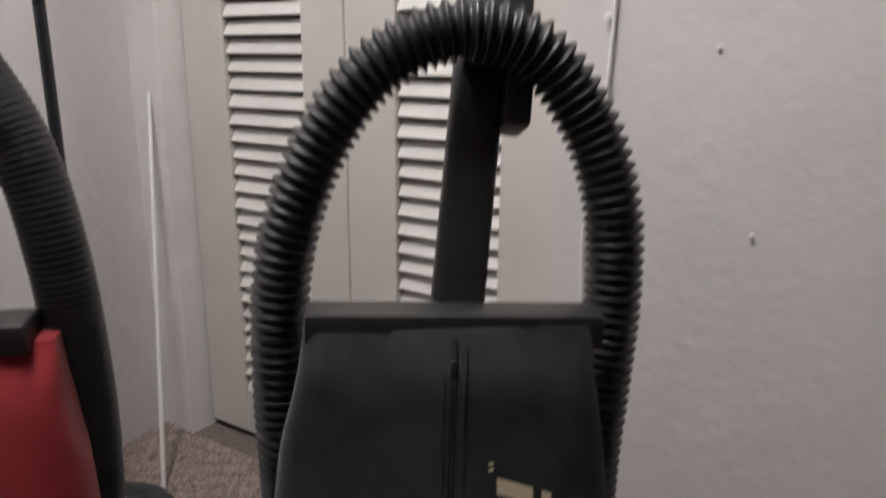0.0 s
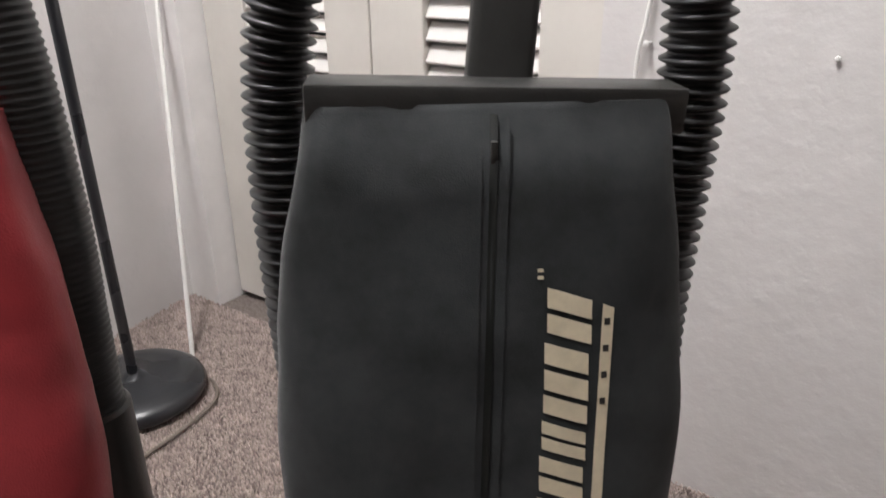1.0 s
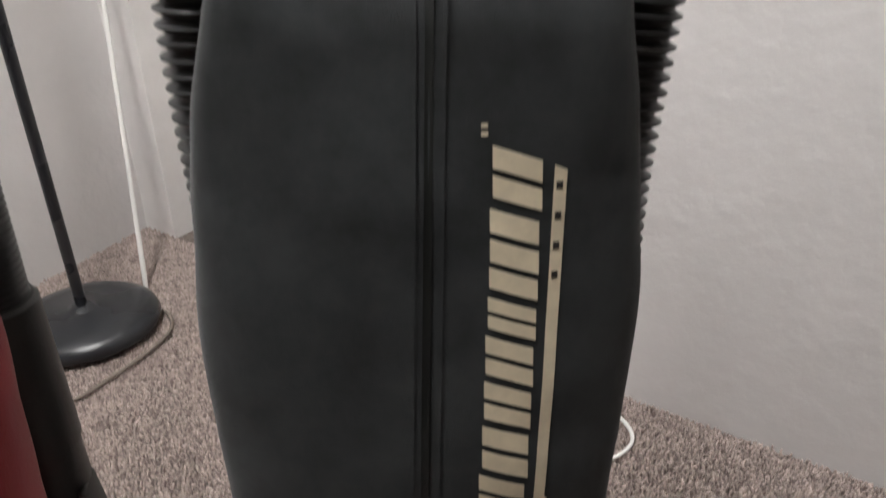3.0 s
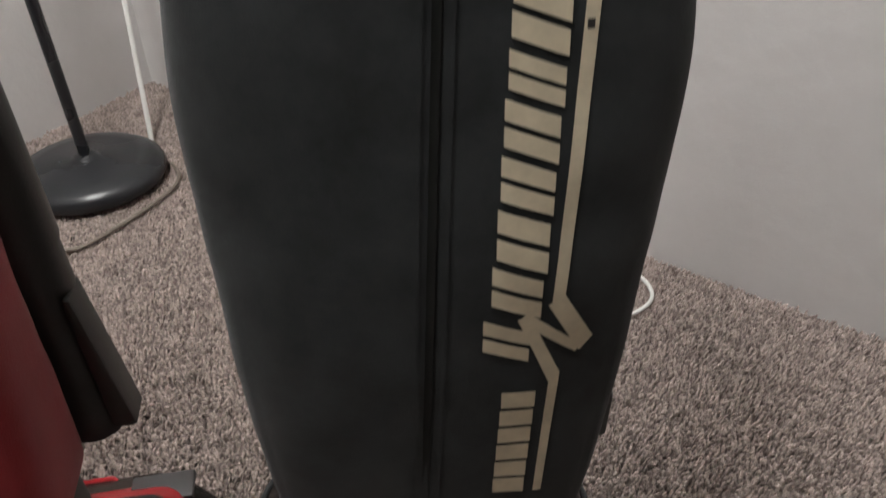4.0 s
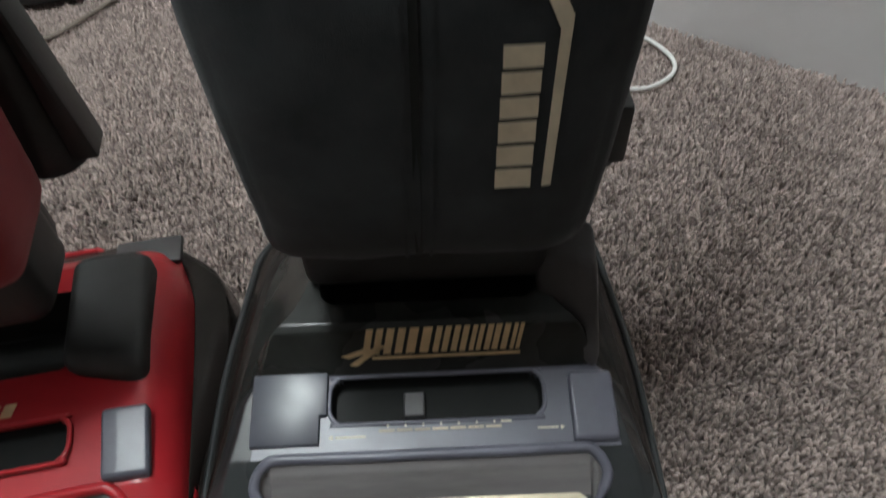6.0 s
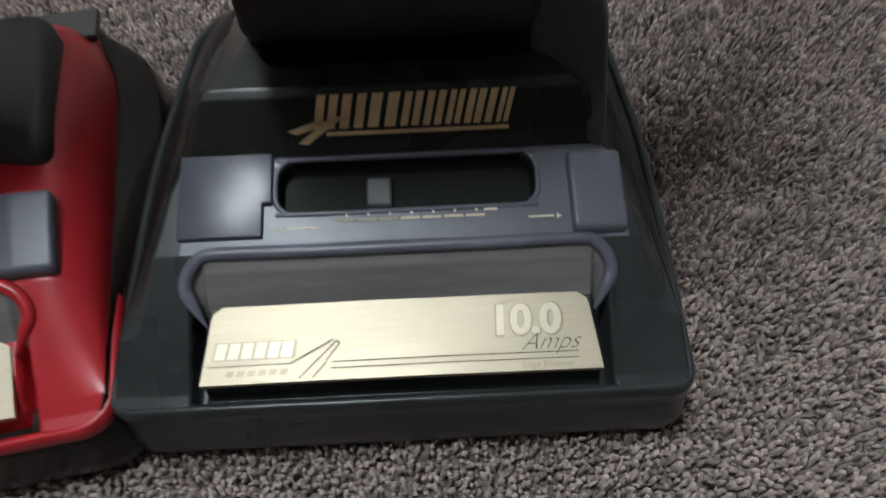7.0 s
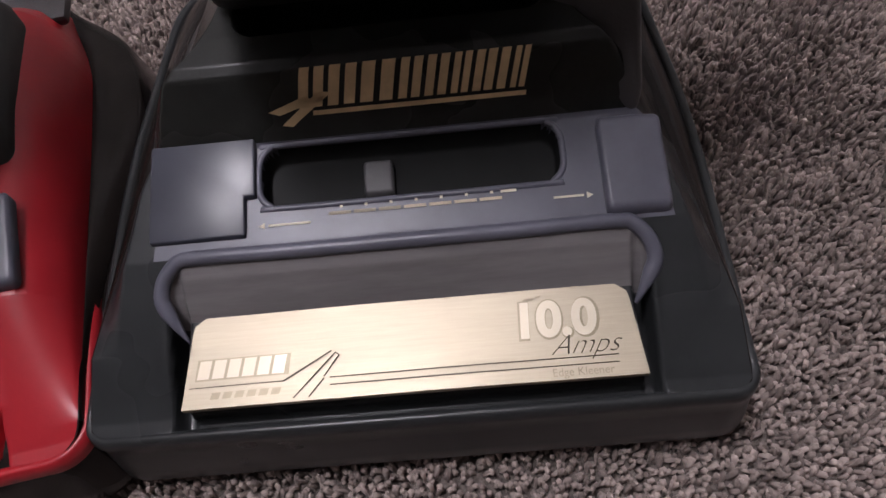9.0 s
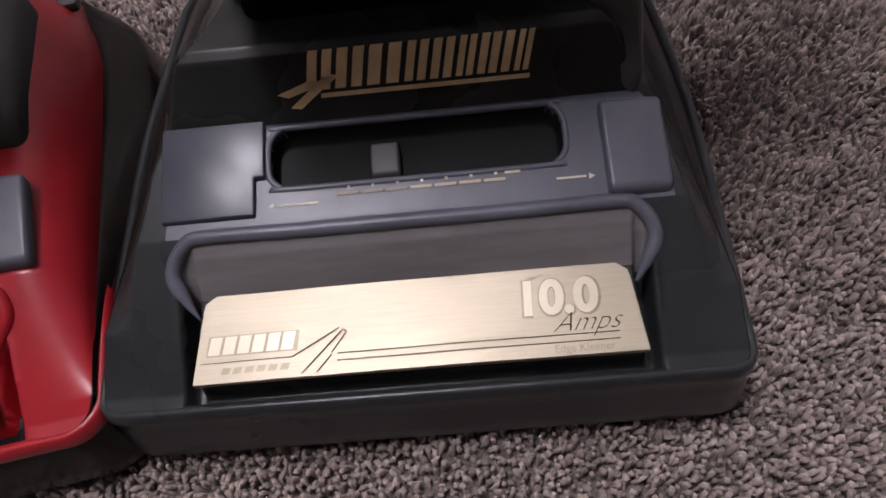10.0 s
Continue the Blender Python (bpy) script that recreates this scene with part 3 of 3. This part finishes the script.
def latch_cover(root):
    """The flat cover beside the dial, stepped at its lower corner."""
    corners = [(-0.1355, 0.0915), (-0.0832, 0.0915), (-0.0832, 0.1125), (-0.0775, 0.1125), (-0.0775, 0.1444), (-0.1355, 0.1444)]
    bm = bmesh.new()
    height = lambda y: 0.1112 + (y - 0.0915) * 0.285
    face = bm.faces.new([bm.verts.new((x, y, height(y) - 0.007)) for x, y in corners])
    raised = bmesh.ops.extrude_face_region(bm, geom=[face])["geom"]
    bmesh.ops.translate(bm, vec=(0, 0, 0.007), verts=[g for g in raised if isinstance(g, bmesh.types.BMVert)])
    bmesh.ops.bevel(bm, geom=[e for e in bm.edges if max(v.co.z - height(v.co.y) for v in e.verts) > -0.001], offset=0.0011, segments=3, affect="EDGES", profile=0.5)
    return part("latch_cover", bm, LATCH, root, "glossy blue-grey latch cover, its dark reflection put into the colour", True, 25)


def cleaner_base(style, root):
    """Base, hood, plate and controls, shared by both cleaners."""
    red = style == "red"
    hood_mat = RED if red else BLACK
    shell = grid_shell([
        ("fender", lambda x, y, f: f | (y > 0.335), FENDER, "dark plastic side fender"),
        ("cavity", lambda x, y, f: rounded(x, y, *PIT) < 0.0005, SATIN, "deep black recess below the bag"),
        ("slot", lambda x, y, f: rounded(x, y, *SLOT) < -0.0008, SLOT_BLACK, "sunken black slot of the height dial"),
        ("window_cover", lambda x, y, f: (rounded(x, y, *RECESS) < -0.0015) & (y > 0.056), SMOKY, "smoky sloping plastic above the plate"),
        ("front_tray", lambda x, y, f: (y < 0.0115) | ((y < 0.0835) & (not red)) | (((x < -0.1335) | (x > 0.1430)) & (y < 0.144) & (not red)), RED if red else RIM, "" if red else "dark front tray and shoulders"),
        ("dial_panel", lambda x, y, f: (y > 0.0835) & (y < 0.143), RED if red else GREY, "" if red else "blue-grey plastic control band"),
        ("hood", None, hood_mat, "glossy red moulded hood" if red else "glossy black moulded hood"),
    ], root, red)
    lip = [(-0.004, 0.060), (-0.0025, 0.0655), (0.0005, 0.0675), (0.003, 0.066), (0.0045, 0.060)]
    skirt = [(0.0042, 0.061), (0.0035, 0.054), (0.005, 0.045), (0.0085, 0.026), (0.010, 0.014), (0.008, 0.006), (-0.004, 0.004)]
    if red:
        def straight(y):
            return np.minimum(base_width(y, True), 0.168 - 1.1 * np.maximum(0, np.asarray(y, float) - 0.27))
        v, f = ring_loft(lip[:4] + [(0.0045, 0.058), (0.002, 0.05)], straight)
        mesh_object("lip", v, f, RED, root, "glossy red rounded lip")
        v, f = ring_loft([(-0.02, 0.060), (0.0, 0.0605), (0.002, 0.058)] + skirt[1:], lambda y: base_width(y, True))
        mesh_object("base_housing", v, f, FENDER, root, "dark flared base skirt")
    else:
        v, f = ring_loft(lip + skirt[1:])
        mesh_object("base_housing", v, f, RIM, root, "dark grey flared base skirt")
    r = 0.018
    pts = [(-0.1180, 0.0440), (-0.1225, 0.0500), (-0.1275, 0.0575)] + [(-0.1310 + r - r * math.cos(a), 0.0648 + r * math.sin(a)) for a in (0.0, 0.5, 1.05, 1.57)] + [(-0.06, 0.0825), (0.0, 0.0825)]
    pts = pts + [(-x, y) for x, y in reversed(pts[:-1])]
    pts = [(x, y, float(np.interp(y, [0.044, 0.058, 0.083], [0.0825, 0.092, 0.1064]))) for x, y in pts]
    total = 0.0015 * len(smooth_path(pts, 0.0015))
    v, f = sweep(pts, lambda l: 0.0042 * max(0.12, min(1.0, (l + 0.002) / 0.022, (total + 0.002 - l) / 0.022)), 14, 0.003)
    mesh_object("bezel_ring", v, f, GREY if not red else RED, root, "rounded raised rim of the plate recess")
    x0, x1, y0, y1, r = SLOT
    ring = [(x1 - r + r * math.cos(a), y1 - r + r * math.sin(a)) for a in np.linspace(0, math.pi / 2, 5)] + [(x0 + r + r * math.cos(a), y1 - r + r * math.sin(a)) for a in np.linspace(math.pi / 2, math.pi, 5)]
    ring += [(x0 + r + r * math.cos(a), y0 + r + r * math.sin(a)) for a in np.linspace(math.pi, 1.5 * math.pi, 5)] + [(x1 - r + r * math.cos(a), y0 + r + r * math.sin(a)) for a in np.linspace(1.5 * math.pi, 2 * math.pi, 5)]
    flat_z = [float(np.interp(y, [0.083, 0.10, 0.142], [0.104, 0.112, 0.117] if red else [0.106, 0.110, 0.121])) for x, y in ring]
    v, f = sweep([(x, y, z - 0.0010) for (x, y), z in zip(ring + ring[:3], flat_z + flat_z[:3])], 0.0020, 10, 0.002)
    mesh_object("slot_rim", v, f, RED if red else GREY, root, "rounded edge of the dial slot")
    # the brushed gold plate
    n = 40
    verts, faces = [], []
    for j in range(13):
        y = 0.0085 + (0.0565 - 0.0085) * j / 12
        half = np.interp(y, [0.0085, 0.05, 0.0530, 0.0552, 0.0565], [0.1200, 0.1160, 0.1150, 0.1125, 0.1095])
        for i in range(n + 1):
            x = half * (2 * i / n - 1)
            verts.append((x, y, plate_z(x, y)))
    for j in range(12):
        for i in range(n):
            a = j * (n + 1) + i
            faces.append((a, a + 1, a + n + 2, a + n + 1))
    k = len(verts)
    edge = [i for i in range(n + 1)] + [j * (n + 1) + n for j in range(1, 13)] + [12 * (n + 1) + i for i in range(n - 1, -1, -1)] + [j * (n + 1) for j in range(11, 0, -1)]
    verts += [(verts[i][0], verts[i][1], verts[i][2] - 0.004) for i in edge]
    faces += [(edge[i], edge[(i + 1) % len(edge)], k + (i + 1) % len(edge), k + i)[::-1] for i in range(len(edge))]
    plate = mesh_object("front_plate", verts, faces, GOLD, root, "brushed gold metal name plate", angle=40)
    # key on the right of the dial, latch cover on the left
    k = 0.008 if red else 0.0
    moulded("release_key", 0.1085 + k, 0.1425 + k, 0.0855, 0.137, 0.0035, lambda x, y: np.interp(y, [0.086, 0.137], [0.1135, 0.1265]) - 0.10 * np.maximum(0, x - 0.128), root, GREY, "blue-grey release key", 0.002)
    if not red:
        latch_cover(root)
    knob = moulded("dial_knob", -0.0195, -0.0030, 0.1140, 0.1325, 0.002, lambda x, y: np.interp(y, [0.1125, 0.133], [0.1065, 0.1125]), root, PEDAL_GREY if red else KNOB_GREY, "grey dial knob", 0.002)
    return shell, plate


def plate_z(x, y, lift=0.0):
    return float(np.interp(y, [0.0, 0.06], [0.0795, 0.0875])) - 0.0012 * (x / 0.12) ** 2 + lift + 0.0002 * math.sin(x * 60) * math.sin(y * 90)


def on_plate(a, b, lift):
    return Vector((a, b, plate_z(a, b) + lift))


def plate_text(body, x, y, size, mat, parent, slant=0.0, bold=0.0, name="lettering"):
    cu = bpy.data.curves.new(name, "FONT")
    cu.body, cu.size, cu.shear, cu.offset = body, size, slant, bold
    tmp = new(name, cu)
    me = bpy.data.meshes.new_from_object(tmp.evaluated_get(bpy.context.evaluated_depsgraph_get()))
    bpy.data.objects.remove(tmp)
    for v in me.vertices:
        v.co = on_plate(x + v.co.x, y + v.co.y, 0.0004)
    me.materials.clear()
    me.materials.append(mat)
    ob = new(name, me)
    ob.parent = parent
    return ob


def slanted(x0, x1, y0, y1, lean):
    return [(x0, y0), (x1, y0), (x1 + lean, y1), (x0 + lean, y1)]


def two_strokes(x0, x1, y0, y1, lean, surface, mat, parent):
    """A mark of the name: plain slanted bars, two where it is wide."""
    w = x1 - x0
    if w < 0.008:
        patch("print_mark", slanted(x0, x1, y0, y1, lean), surface, mat, parent)
        return
    patch("print_mark", slanted(x0, x0 + 0.37 * w, y0, y1, lean), surface, mat, parent)
    patch("print_mark", slanted(x0 + 0.55 * w, x1 - 0.08 * w, y0, y1, lean), surface, mat, parent)


def black_cleaner():
    root = new("vacuum_cleaner")
    shell, plate = cleaner_base("black", root)
    hood, band = shell["hood"], shell["dial_panel"]
    # slanted name marks on the sloping panel
    xs = [-0.050, -0.034, -0.0165, 0.004, 0.018, 0.032, 0.0435, 0.0495, 0.0635, 0.0735]
    for a, b in zip(xs, xs[1:]):
        two_strokes(a + 0.0006, b - 0.0010, 0.1508, 0.1610, 0.0050, on_hood, GOLD_INK, hood)
    patch("print_bar", slanted(-0.042, 0.0725, 0.1487, 0.1499, 0.0004), on_hood, GOLD_INK, hood, cells=(16, 2))
    patch("print_bar", [(-0.060, 0.1468), (-0.054, 0.1464), (-0.030, 0.1541), (-0.037, 0.1546)], on_hood, GOLD_INK, hood)
    patch("print_bar", [(-0.066, 0.1504), (-0.060, 0.1494), (-0.040, 0.1521), (-0.044, 0.1538)], on_hood, GOLD_INK, hood)
    # small marks along the dial
    for k in range(7):
        x = -0.032 + 0.0135 * k
        patch("print_mark", slanted(x, x + 0.0016, 0.1035, 0.1062, 0), on_hood, PRINT_LIGHT, band, cells=(1, 2))
        patch("print_mark", slanted(x - 0.006, x + 0.006, 0.1000, 0.1017, 0), on_hood, PRINT if k > 2 else PRINT_GREY, band, cells=(2, 2))
    patch("print_mark", slanted(0.0545, 0.063, 0.1035, 0.1048, 0), on_hood, PRINT_LIGHT, band, cells=(2, 1))
    patch("print_mark", slanted(-0.071, -0.048, 0.0965, 0.0977, 0), on_hood, PRINT_LIGHT, band, cells=(4, 1))
    patch("print_mark", [(-0.0765, 0.0971), (-0.073, 0.0955), (-0.073, 0.0987), (-0.0765, 0.0971)], on_hood, PRINT_LIGHT, band, cells=(1, 1))
    patch("print_mark", slanted(0.082, 0.098, 0.0975, 0.0987, 0), on_hood, PRINT_LIGHT, band, cells=(4, 1))
    patch("print_mark", [(0.0995, 0.0962), (0.0995, 0.0998), (0.103, 0.098), (0.103, 0.098)], on_hood, PRINT_LIGHT, band, cells=(1, 1))
    plate_prints(plate)
    # foot pedal beside the panel
    moulded("foot_pedal", 0.0885, 0.134, 0.138, 0.226, 0.010, lambda x, y: np.interp(y, [0.138, 0.155, 0.19, 0.226], [0.134, 0.150, 0.190, 0.207]) - 0.15 * np.maximum(0, x - 0.118), root, PEDAL_GREY,
            "dull grey foot pedal", 0.005, 0.05, warp=0.03)
    # motor housing behind, under the bag
    part("motor_housing", box(-0.105, 0.108, 0.255, 0.345, 0.12, 0.215, 0.02, 3), SATIN, root, "", True)
    part("bag_collar", box(-0.092, 0.098, 0.195, 0.262, 0.165, 0.265, 0.012, 3), SATIN, root, "", True)
    bag = bag_mesh("bag", CLOTH, root, "black cloth dust bag with a centre zip")
    bag_prints(bag)
    zipper(bag)
    # top frame, handle and hose
    m = Matrix.Translation((0.022, 0.246, 0.7800)) @ pose(0, 0, 0, 0, 2.1, 3.0)
    part("bag_frame", box(-0.1115, 0.1115, -0.0145, 0.02, -0.0180, 0.0095, 0.0025, 2, m), SATIN, root, "black plastic bar holding the bag top", True)
    m = Matrix.Translation((0.024, 0.270, 0.775)) @ pose(0, 0, 0, -18.5, 7.0, 2)
    handle = part("handle", box(-0.0205, 0.0205, -0.013, 0.013, -0.02, 0.40, 0.006, 3, m), SATIN, root, "flat black handle tube", True)
    part("hose_clip", box(0.018, 0.040, -0.03, 0.012, 0.150, 0.215, 0.004, 2, m), SATIN, handle, "", True)
    part("hose_hook", box(-0.019, 0.030, -0.052, -0.010, 0.196, 0.252, 0.006, 2, m), SATIN, handle, "", True)
    v, f = sweep([(-0.088, 0.30, 0.30), (-0.112, 0.302, 0.50), (-0.119, 0.30, 0.64), (-0.118, 0.298, 0.76), (-0.106, 0.296, 0.84), (-0.075, 0.295, 0.915), (-0.032, 0.293, 0.967), (0.025, 0.292, 0.991),
                  (0.082, 0.293, 0.978), (0.126, 0.295, 0.925), (0.150, 0.296, 0.86), (0.157, 0.298, 0.79), (0.154, 0.298, 0.71), (0.147, 0.292, 0.62), (0.145, 0.285, 0.50), (0.132, 0.275, 0.36), (0.128, 0.268, 0.30)],
                 corrugated(0.0212, 0.0030, 0.0094), 26, 0.0013)
    hose = mesh_object("hose", v, f, HOSE, root, "corrugated black vinyl hose looped over the handle")
    part("cuff", lathe([(0, 0), (0.0245, 0), (0.027, 0.004), (0.027, 0.05), (0.024, 0.058), (0, 0.058)], 24, pose(0.1275, 0.262, 0.238, -6, 2, 0)), SATIN, hose, "", True)
    part("hose_latch", box(0.138, 0.153, 0.236, 0.262, 0.248, 0.300, 0.004, 2), SATIN, hose, "", True)
    tagged(root, "black upright vacuum cleaner with cloth bag, standing on carpet", "vacuum cleaner", "upright cleaners")
    return root


def plate_prints(plate):
    # name marks, lines and the flash on the plate
    xs = [-0.1125, -0.1045, -0.0965, -0.0885, -0.0805, -0.0725, -0.0645]
    patch("print_mark", slanted(-0.1136, -0.0636, 0.0226, 0.0338, 0.0012), on_plate, PLATE_GREY, plate, 0.0003, (8, 3))
    for a, b in zip(xs, xs[1:]):
        patch("print_mark", slanted(a, b - 0.0016, 0.0234, 0.0330, 0.0016), on_plate, PLATE_LIGHT, plate, 0.0006, (2, 3))
    for k in range(6):
        x = -0.105 + 0.0064 * k
        patch("print_mark", slanted(x, x + 0.0046, 0.0128, 0.0162, 0.0012), on_plate, PLATE_GREY, plate, 0.0004, (1, 1))
    for y in (0.0190, 0.0152):
        patch("print_bar", slanted(-0.042, 0.106, y, y + 0.0006, 0), on_plate, PLATE_LINE, plate, 0.0004, (20, 1))
    patch("print_bar", slanted(-0.1165, -0.066, 0.0190, 0.0195, 0), on_plate, PLATE_LINE, plate, 0.0004, (10, 1))
    flash = [(-0.061, 0.0100), (-0.039, 0.0320), (-0.043, 0.0200), (-0.053, 0.0100)]
    for a, b in ((flash[0], flash[1]), (flash[1], (-0.037, 0.0305)), ((-0.037, 0.0305), (-0.045, 0.0200)), (flash[3], (-0.045, 0.0190)), ((-0.0665, 0.0190), (-0.041, 0.0330))):
        dx, dy = b[0] - a[0], b[1] - a[1]
        l = math.hypot(dx, dy)
        ox, oy = -dy / l * 0.0004, dx / l * 0.0004
        patch("print_bar", [(a[0] - ox, a[1] - oy), (b[0] - ox, b[1] - oy), (b[0] + ox, b[1] + oy), (a[0] + ox, a[1] + oy)], on_plate, PLATE_LINE, plate, 0.0005, (6, 1))
    # chips worn into the upper edge and over the figures
    for x, y, w, h in ((-0.062, 0.0556, 0.004, 0.0008), (0.018, 0.0553, 0.006, 0.0010), (0.049, 0.0553, 0.005, 0.0009), (0.0600, 0.0500, 0.007, 0.0018), (0.085, 0.0556, 0.005, 0.0008), (0.0665, 0.0515, 0.004, 0.0012)):
        patch("worn_chip", [(x, y), (x + w * 0.8, y + h * 0.2), (x + w, y + h), (x + w * 0.2, y + h * 0.8)], on_plate, PRINT_GREY, plate, 0.0009, (2, 1))
    plate_text("10.0", 0.0530, 0.0310, 0.0262, PLATE_GREY, plate, 0.05, 0.0016)
    plate_text("10.0", 0.0537, 0.0315, 0.0252, PLATE_LIGHT, plate, 0.05, 0.0010).location.z = 0.0003
    plate_text("Amps", 0.0715, 0.0208, 0.0150, PLATE_LINE, plate, 0.60, -0.0003).location.z = 0.0006
    plate_text("Edge Kleener", 0.0715, 0.0102, 0.0058, PLATE_GREY, plate)


def bag_prints(bag):
    """Slanted tan blocks running up the bag beside a long bar."""
    def block(z0, z1, x0, x1, lean=-0.009, cells=(8, 6)):
        # left edge x0 and right edge x1 at the low end; the right end sits lower by the lean
        shift = (z0 - 0.45) * 0.033
        q = [(x0 + shift, z0), (x1 + shift, z0 + lean), (x1 + shift, z1 + lean), (x0 + shift, z1)]
        h = z1 - z0
        cuts = ((0, 1),) if h < 0.014 else ((0, 0.41), (0.53, 0.95))
        for a, b in cuts:
            q = [(x0 + shift, z0 + a * h), (x1 + shift, z0 + a * h + lean), (x1 + shift, z0 + b * h + lean), (x0 + shift, z0 + b * h)]
            patch("print_mark", q, bag_front, PRINT, bag, 0.0009, cells)
    for z0, z1, x0 in ((0.657, 0.684, 0.0415), (0.624, 0.653, 0.041), (0.610, 0.621, 0.041), (0.588, 0.606, 0.041), (0.562, 0.585, 0.0405), (0.536, 0.559, 0.0405), (0.505, 0.533, 0.0405),
                       (0.478, 0.502, 0.0395)):
        block(z0, z1, x0, x0 + 0.0265)
    block(0.449, 0.470, 0.0365, 0.062)
    for z0, z1 in ((0.334, 0.347), (0.349, 0.362), (0.364, 0.377), (0.379, 0.391), (0.393, 0.405), (0.407, 0.419)):
        block(z0, z1, 0.0495, 0.0690, -0.001, (5, 4))
    # long bar, flash and lower bar
    q = [(0.0725, 0.478), (0.0790, 0.478), (0.0885, 0.668), (0.0815, 0.671)]
    patch("print_bar", q, bag_front, PRINT, bag, 0.0009, (3, 40))
    for k in range(4):
        z = 0.612 + 0.0155 * k
        x = 0.0806 + 0.048 * (z - 0.62)
        patch("print_mark", slanted(x, x + 0.0036, z, z + 0.004, 0), bag_front, PRINT_DARK, bag, 0.0012, (2, 2))
    patch("print_bar", [(0.0705, 0.477), (0.0795, 0.482), (0.0975, 0.452), (0.0905, 0.443)], bag_front, PRINT, bag, 0.0010, (6, 6))
    patch("print_bar", [(0.0545, 0.468), (0.0600, 0.473), (0.0925, 0.447), (0.0880, 0.443)], bag_front, PRINT, bag, 0.0011, (8, 4))
    patch("print_bar", [(0.0545, 0.469), (0.0610, 0.471), (0.0805, 0.430), (0.0745, 0.424)], bag_front, PRINT, bag, 0.0012, (5, 8))
    patch("print_bar", [(0.0712, 0.333), (0.0765, 0.333), (0.0805, 0.431), (0.0745, 0.425)], bag_front, PRINT, bag, 0.0009, (3, 20))
    for k in range(2):
        patch("print_mark", slanted(0.0425, 0.0460, 0.6875 + 0.004 * k, 0.6895 + 0.004 * k, 0), bag_front, PRINT, bag, 0.001, (2, 1))


def zipper(bag, mat=None):
    for off, half, lift, mt in ((0, 0.0022, 0.0012, SLOT_BLACK), (-0.0075, 0.0009, 0.0012, CLOTH), (0.0075, 0.0009, 0.0012, CLOTH)):
        q = [(zip_x(0.262) + off - half, 0.262), (zip_x(0.262) + off + half, 0.262), (zip_x(0.775) + off + half, 0.775), (zip_x(0.775) + off - half, 0.775)]
        patch("zip" if off == 0 else "seam", q, bag_front, mt, bag, lift, (2, 120))
    p = bag_front(zip_x(0.757), 0.757, 0.004)
    part("zip_pull", box(p.x - 0.0020, p.x + 0.0020, p.y - 0.001, p.y + 0.002, p.z - 0.009, p.z + 0.006, 0.0008), SATIN, bag, "", True)


def red_cleaner():
    root = new("vacuum_cleaner")
    shell, plate = cleaner_base("red", root)
    plate_prints(plate)
    moulded("foot_pedal", 0.080, 0.147, 0.157, 0.286, 0.016, lambda x, y: np.interp(y, [0.157, 0.175, 0.286], [0.124, 0.134, 0.143]) - 1.6 * (x - 0.105) ** 2, root, SATIN,
            "black rounded foot pedal", 0.008, 0.03, warp=0.02)
    for x in (0.006, 0.0165, 0.0225, 0.0345):
        w = 0.004 if x == 0.0165 else 0.0092
        patch("print_mark", slanted(x, x + w, 0.150, 0.161, 0.004), lambda a, b, lift: Vector((a, b, float(hood_z(a, b, True)) + lift)), GOLD_INK, shell["hood"])
    part("rear_flap", box(0.098, 0.160, 0.302, 0.335, 0.092, 0.101, 0.003, 2), PEDAL_GREY, root, "dull grey plastic rear flap", True)
    part("motor_housing", box(-0.105, 0.06, 0.255, 0.345, 0.12, 0.215, 0.02, 3), SATIN, root, "", True)
    bag = bag_mesh("bag", RED_CLOTH, root, "red cloth dust bag", True)
    zipper(bag)
    part("bag_base", box(-0.085, 0.108, 0.172, 0.25, 0.188, 0.266, 0.018, 4), SATIN, root, "black plastic bag collar", True)
    part("bag_frame", box(-0.10, 0.108, 0.224, 0.262, 0.774, 0.796, 0.003), SATIN, root, "black plastic bar holding the bag top", True)
    v, f = sweep([(-0.10, 0.285, 0.30), (-0.108, 0.285, 0.5), (-0.108, 0.285, 0.72), (-0.095, 0.285, 0.88), (-0.05, 0.285, 0.985), (0.01, 0.285, 1.015), (0.06, 0.285, 0.985), (0.100, 0.282, 0.915),
                  (0.119, 0.276, 0.83), (0.126, 0.272, 0.72), (0.1245, 0.269, 0.63), (0.1230, 0.267, 0.56)], corrugated(0.0215, 0.0007, 0.005), 26, 0.0012)
    hose = mesh_object("hose", v, f, HOSE, root, "finely ribbed black vinyl hose")
    m = pose(0.1235, 0.267, 0.566, 180 + 1.0, 0.5, 0)
    part("cuff", lathe([(0, 0), (0.0235, 0), (0.0258, 0.003), (0.0258, 0.12), (0.0240, 0.126), (0.0240, 0.165), (0.0225, 0.17), (0.0225, 0.255), (0.0265, 0.262), (0.0275, 0.292), (0.024, 0.304), (0, 0.304)], 32, m),
         SATIN, hose, "black plastic hose cuff and wand end", True)
    bm = box(0.140, 0.1585, 0.250, 0.280, 0.272, 0.405, 0.003, 2)
    for v in bm.verts:
        if v.co.z > 0.38 and v.co.x > 0.15:
            v.co.x -= 0.012
    part("latch", bm, SATIN, hose, "", True)
    m = Matrix.Translation((0.0, 0.268, 0.775)) @ pose(0, 0, 0, -18.5, 0, 0)
    part("handle", box(-0.0205, 0.0205, -0.013, 0.013, -0.02, 0.40, 0.006, 3, m), SATIN, root, "flat black handle tube", True)
    tagged(root, "red upright vacuum cleaner with red cloth bag, standing on carpet", "vacuum cleaner", "upright cleaners")
    root.matrix_world = pose(-0.342, -0.032, 0, 0, 0, 9.0)
    return root


black_cleaner()
red_cleaner()
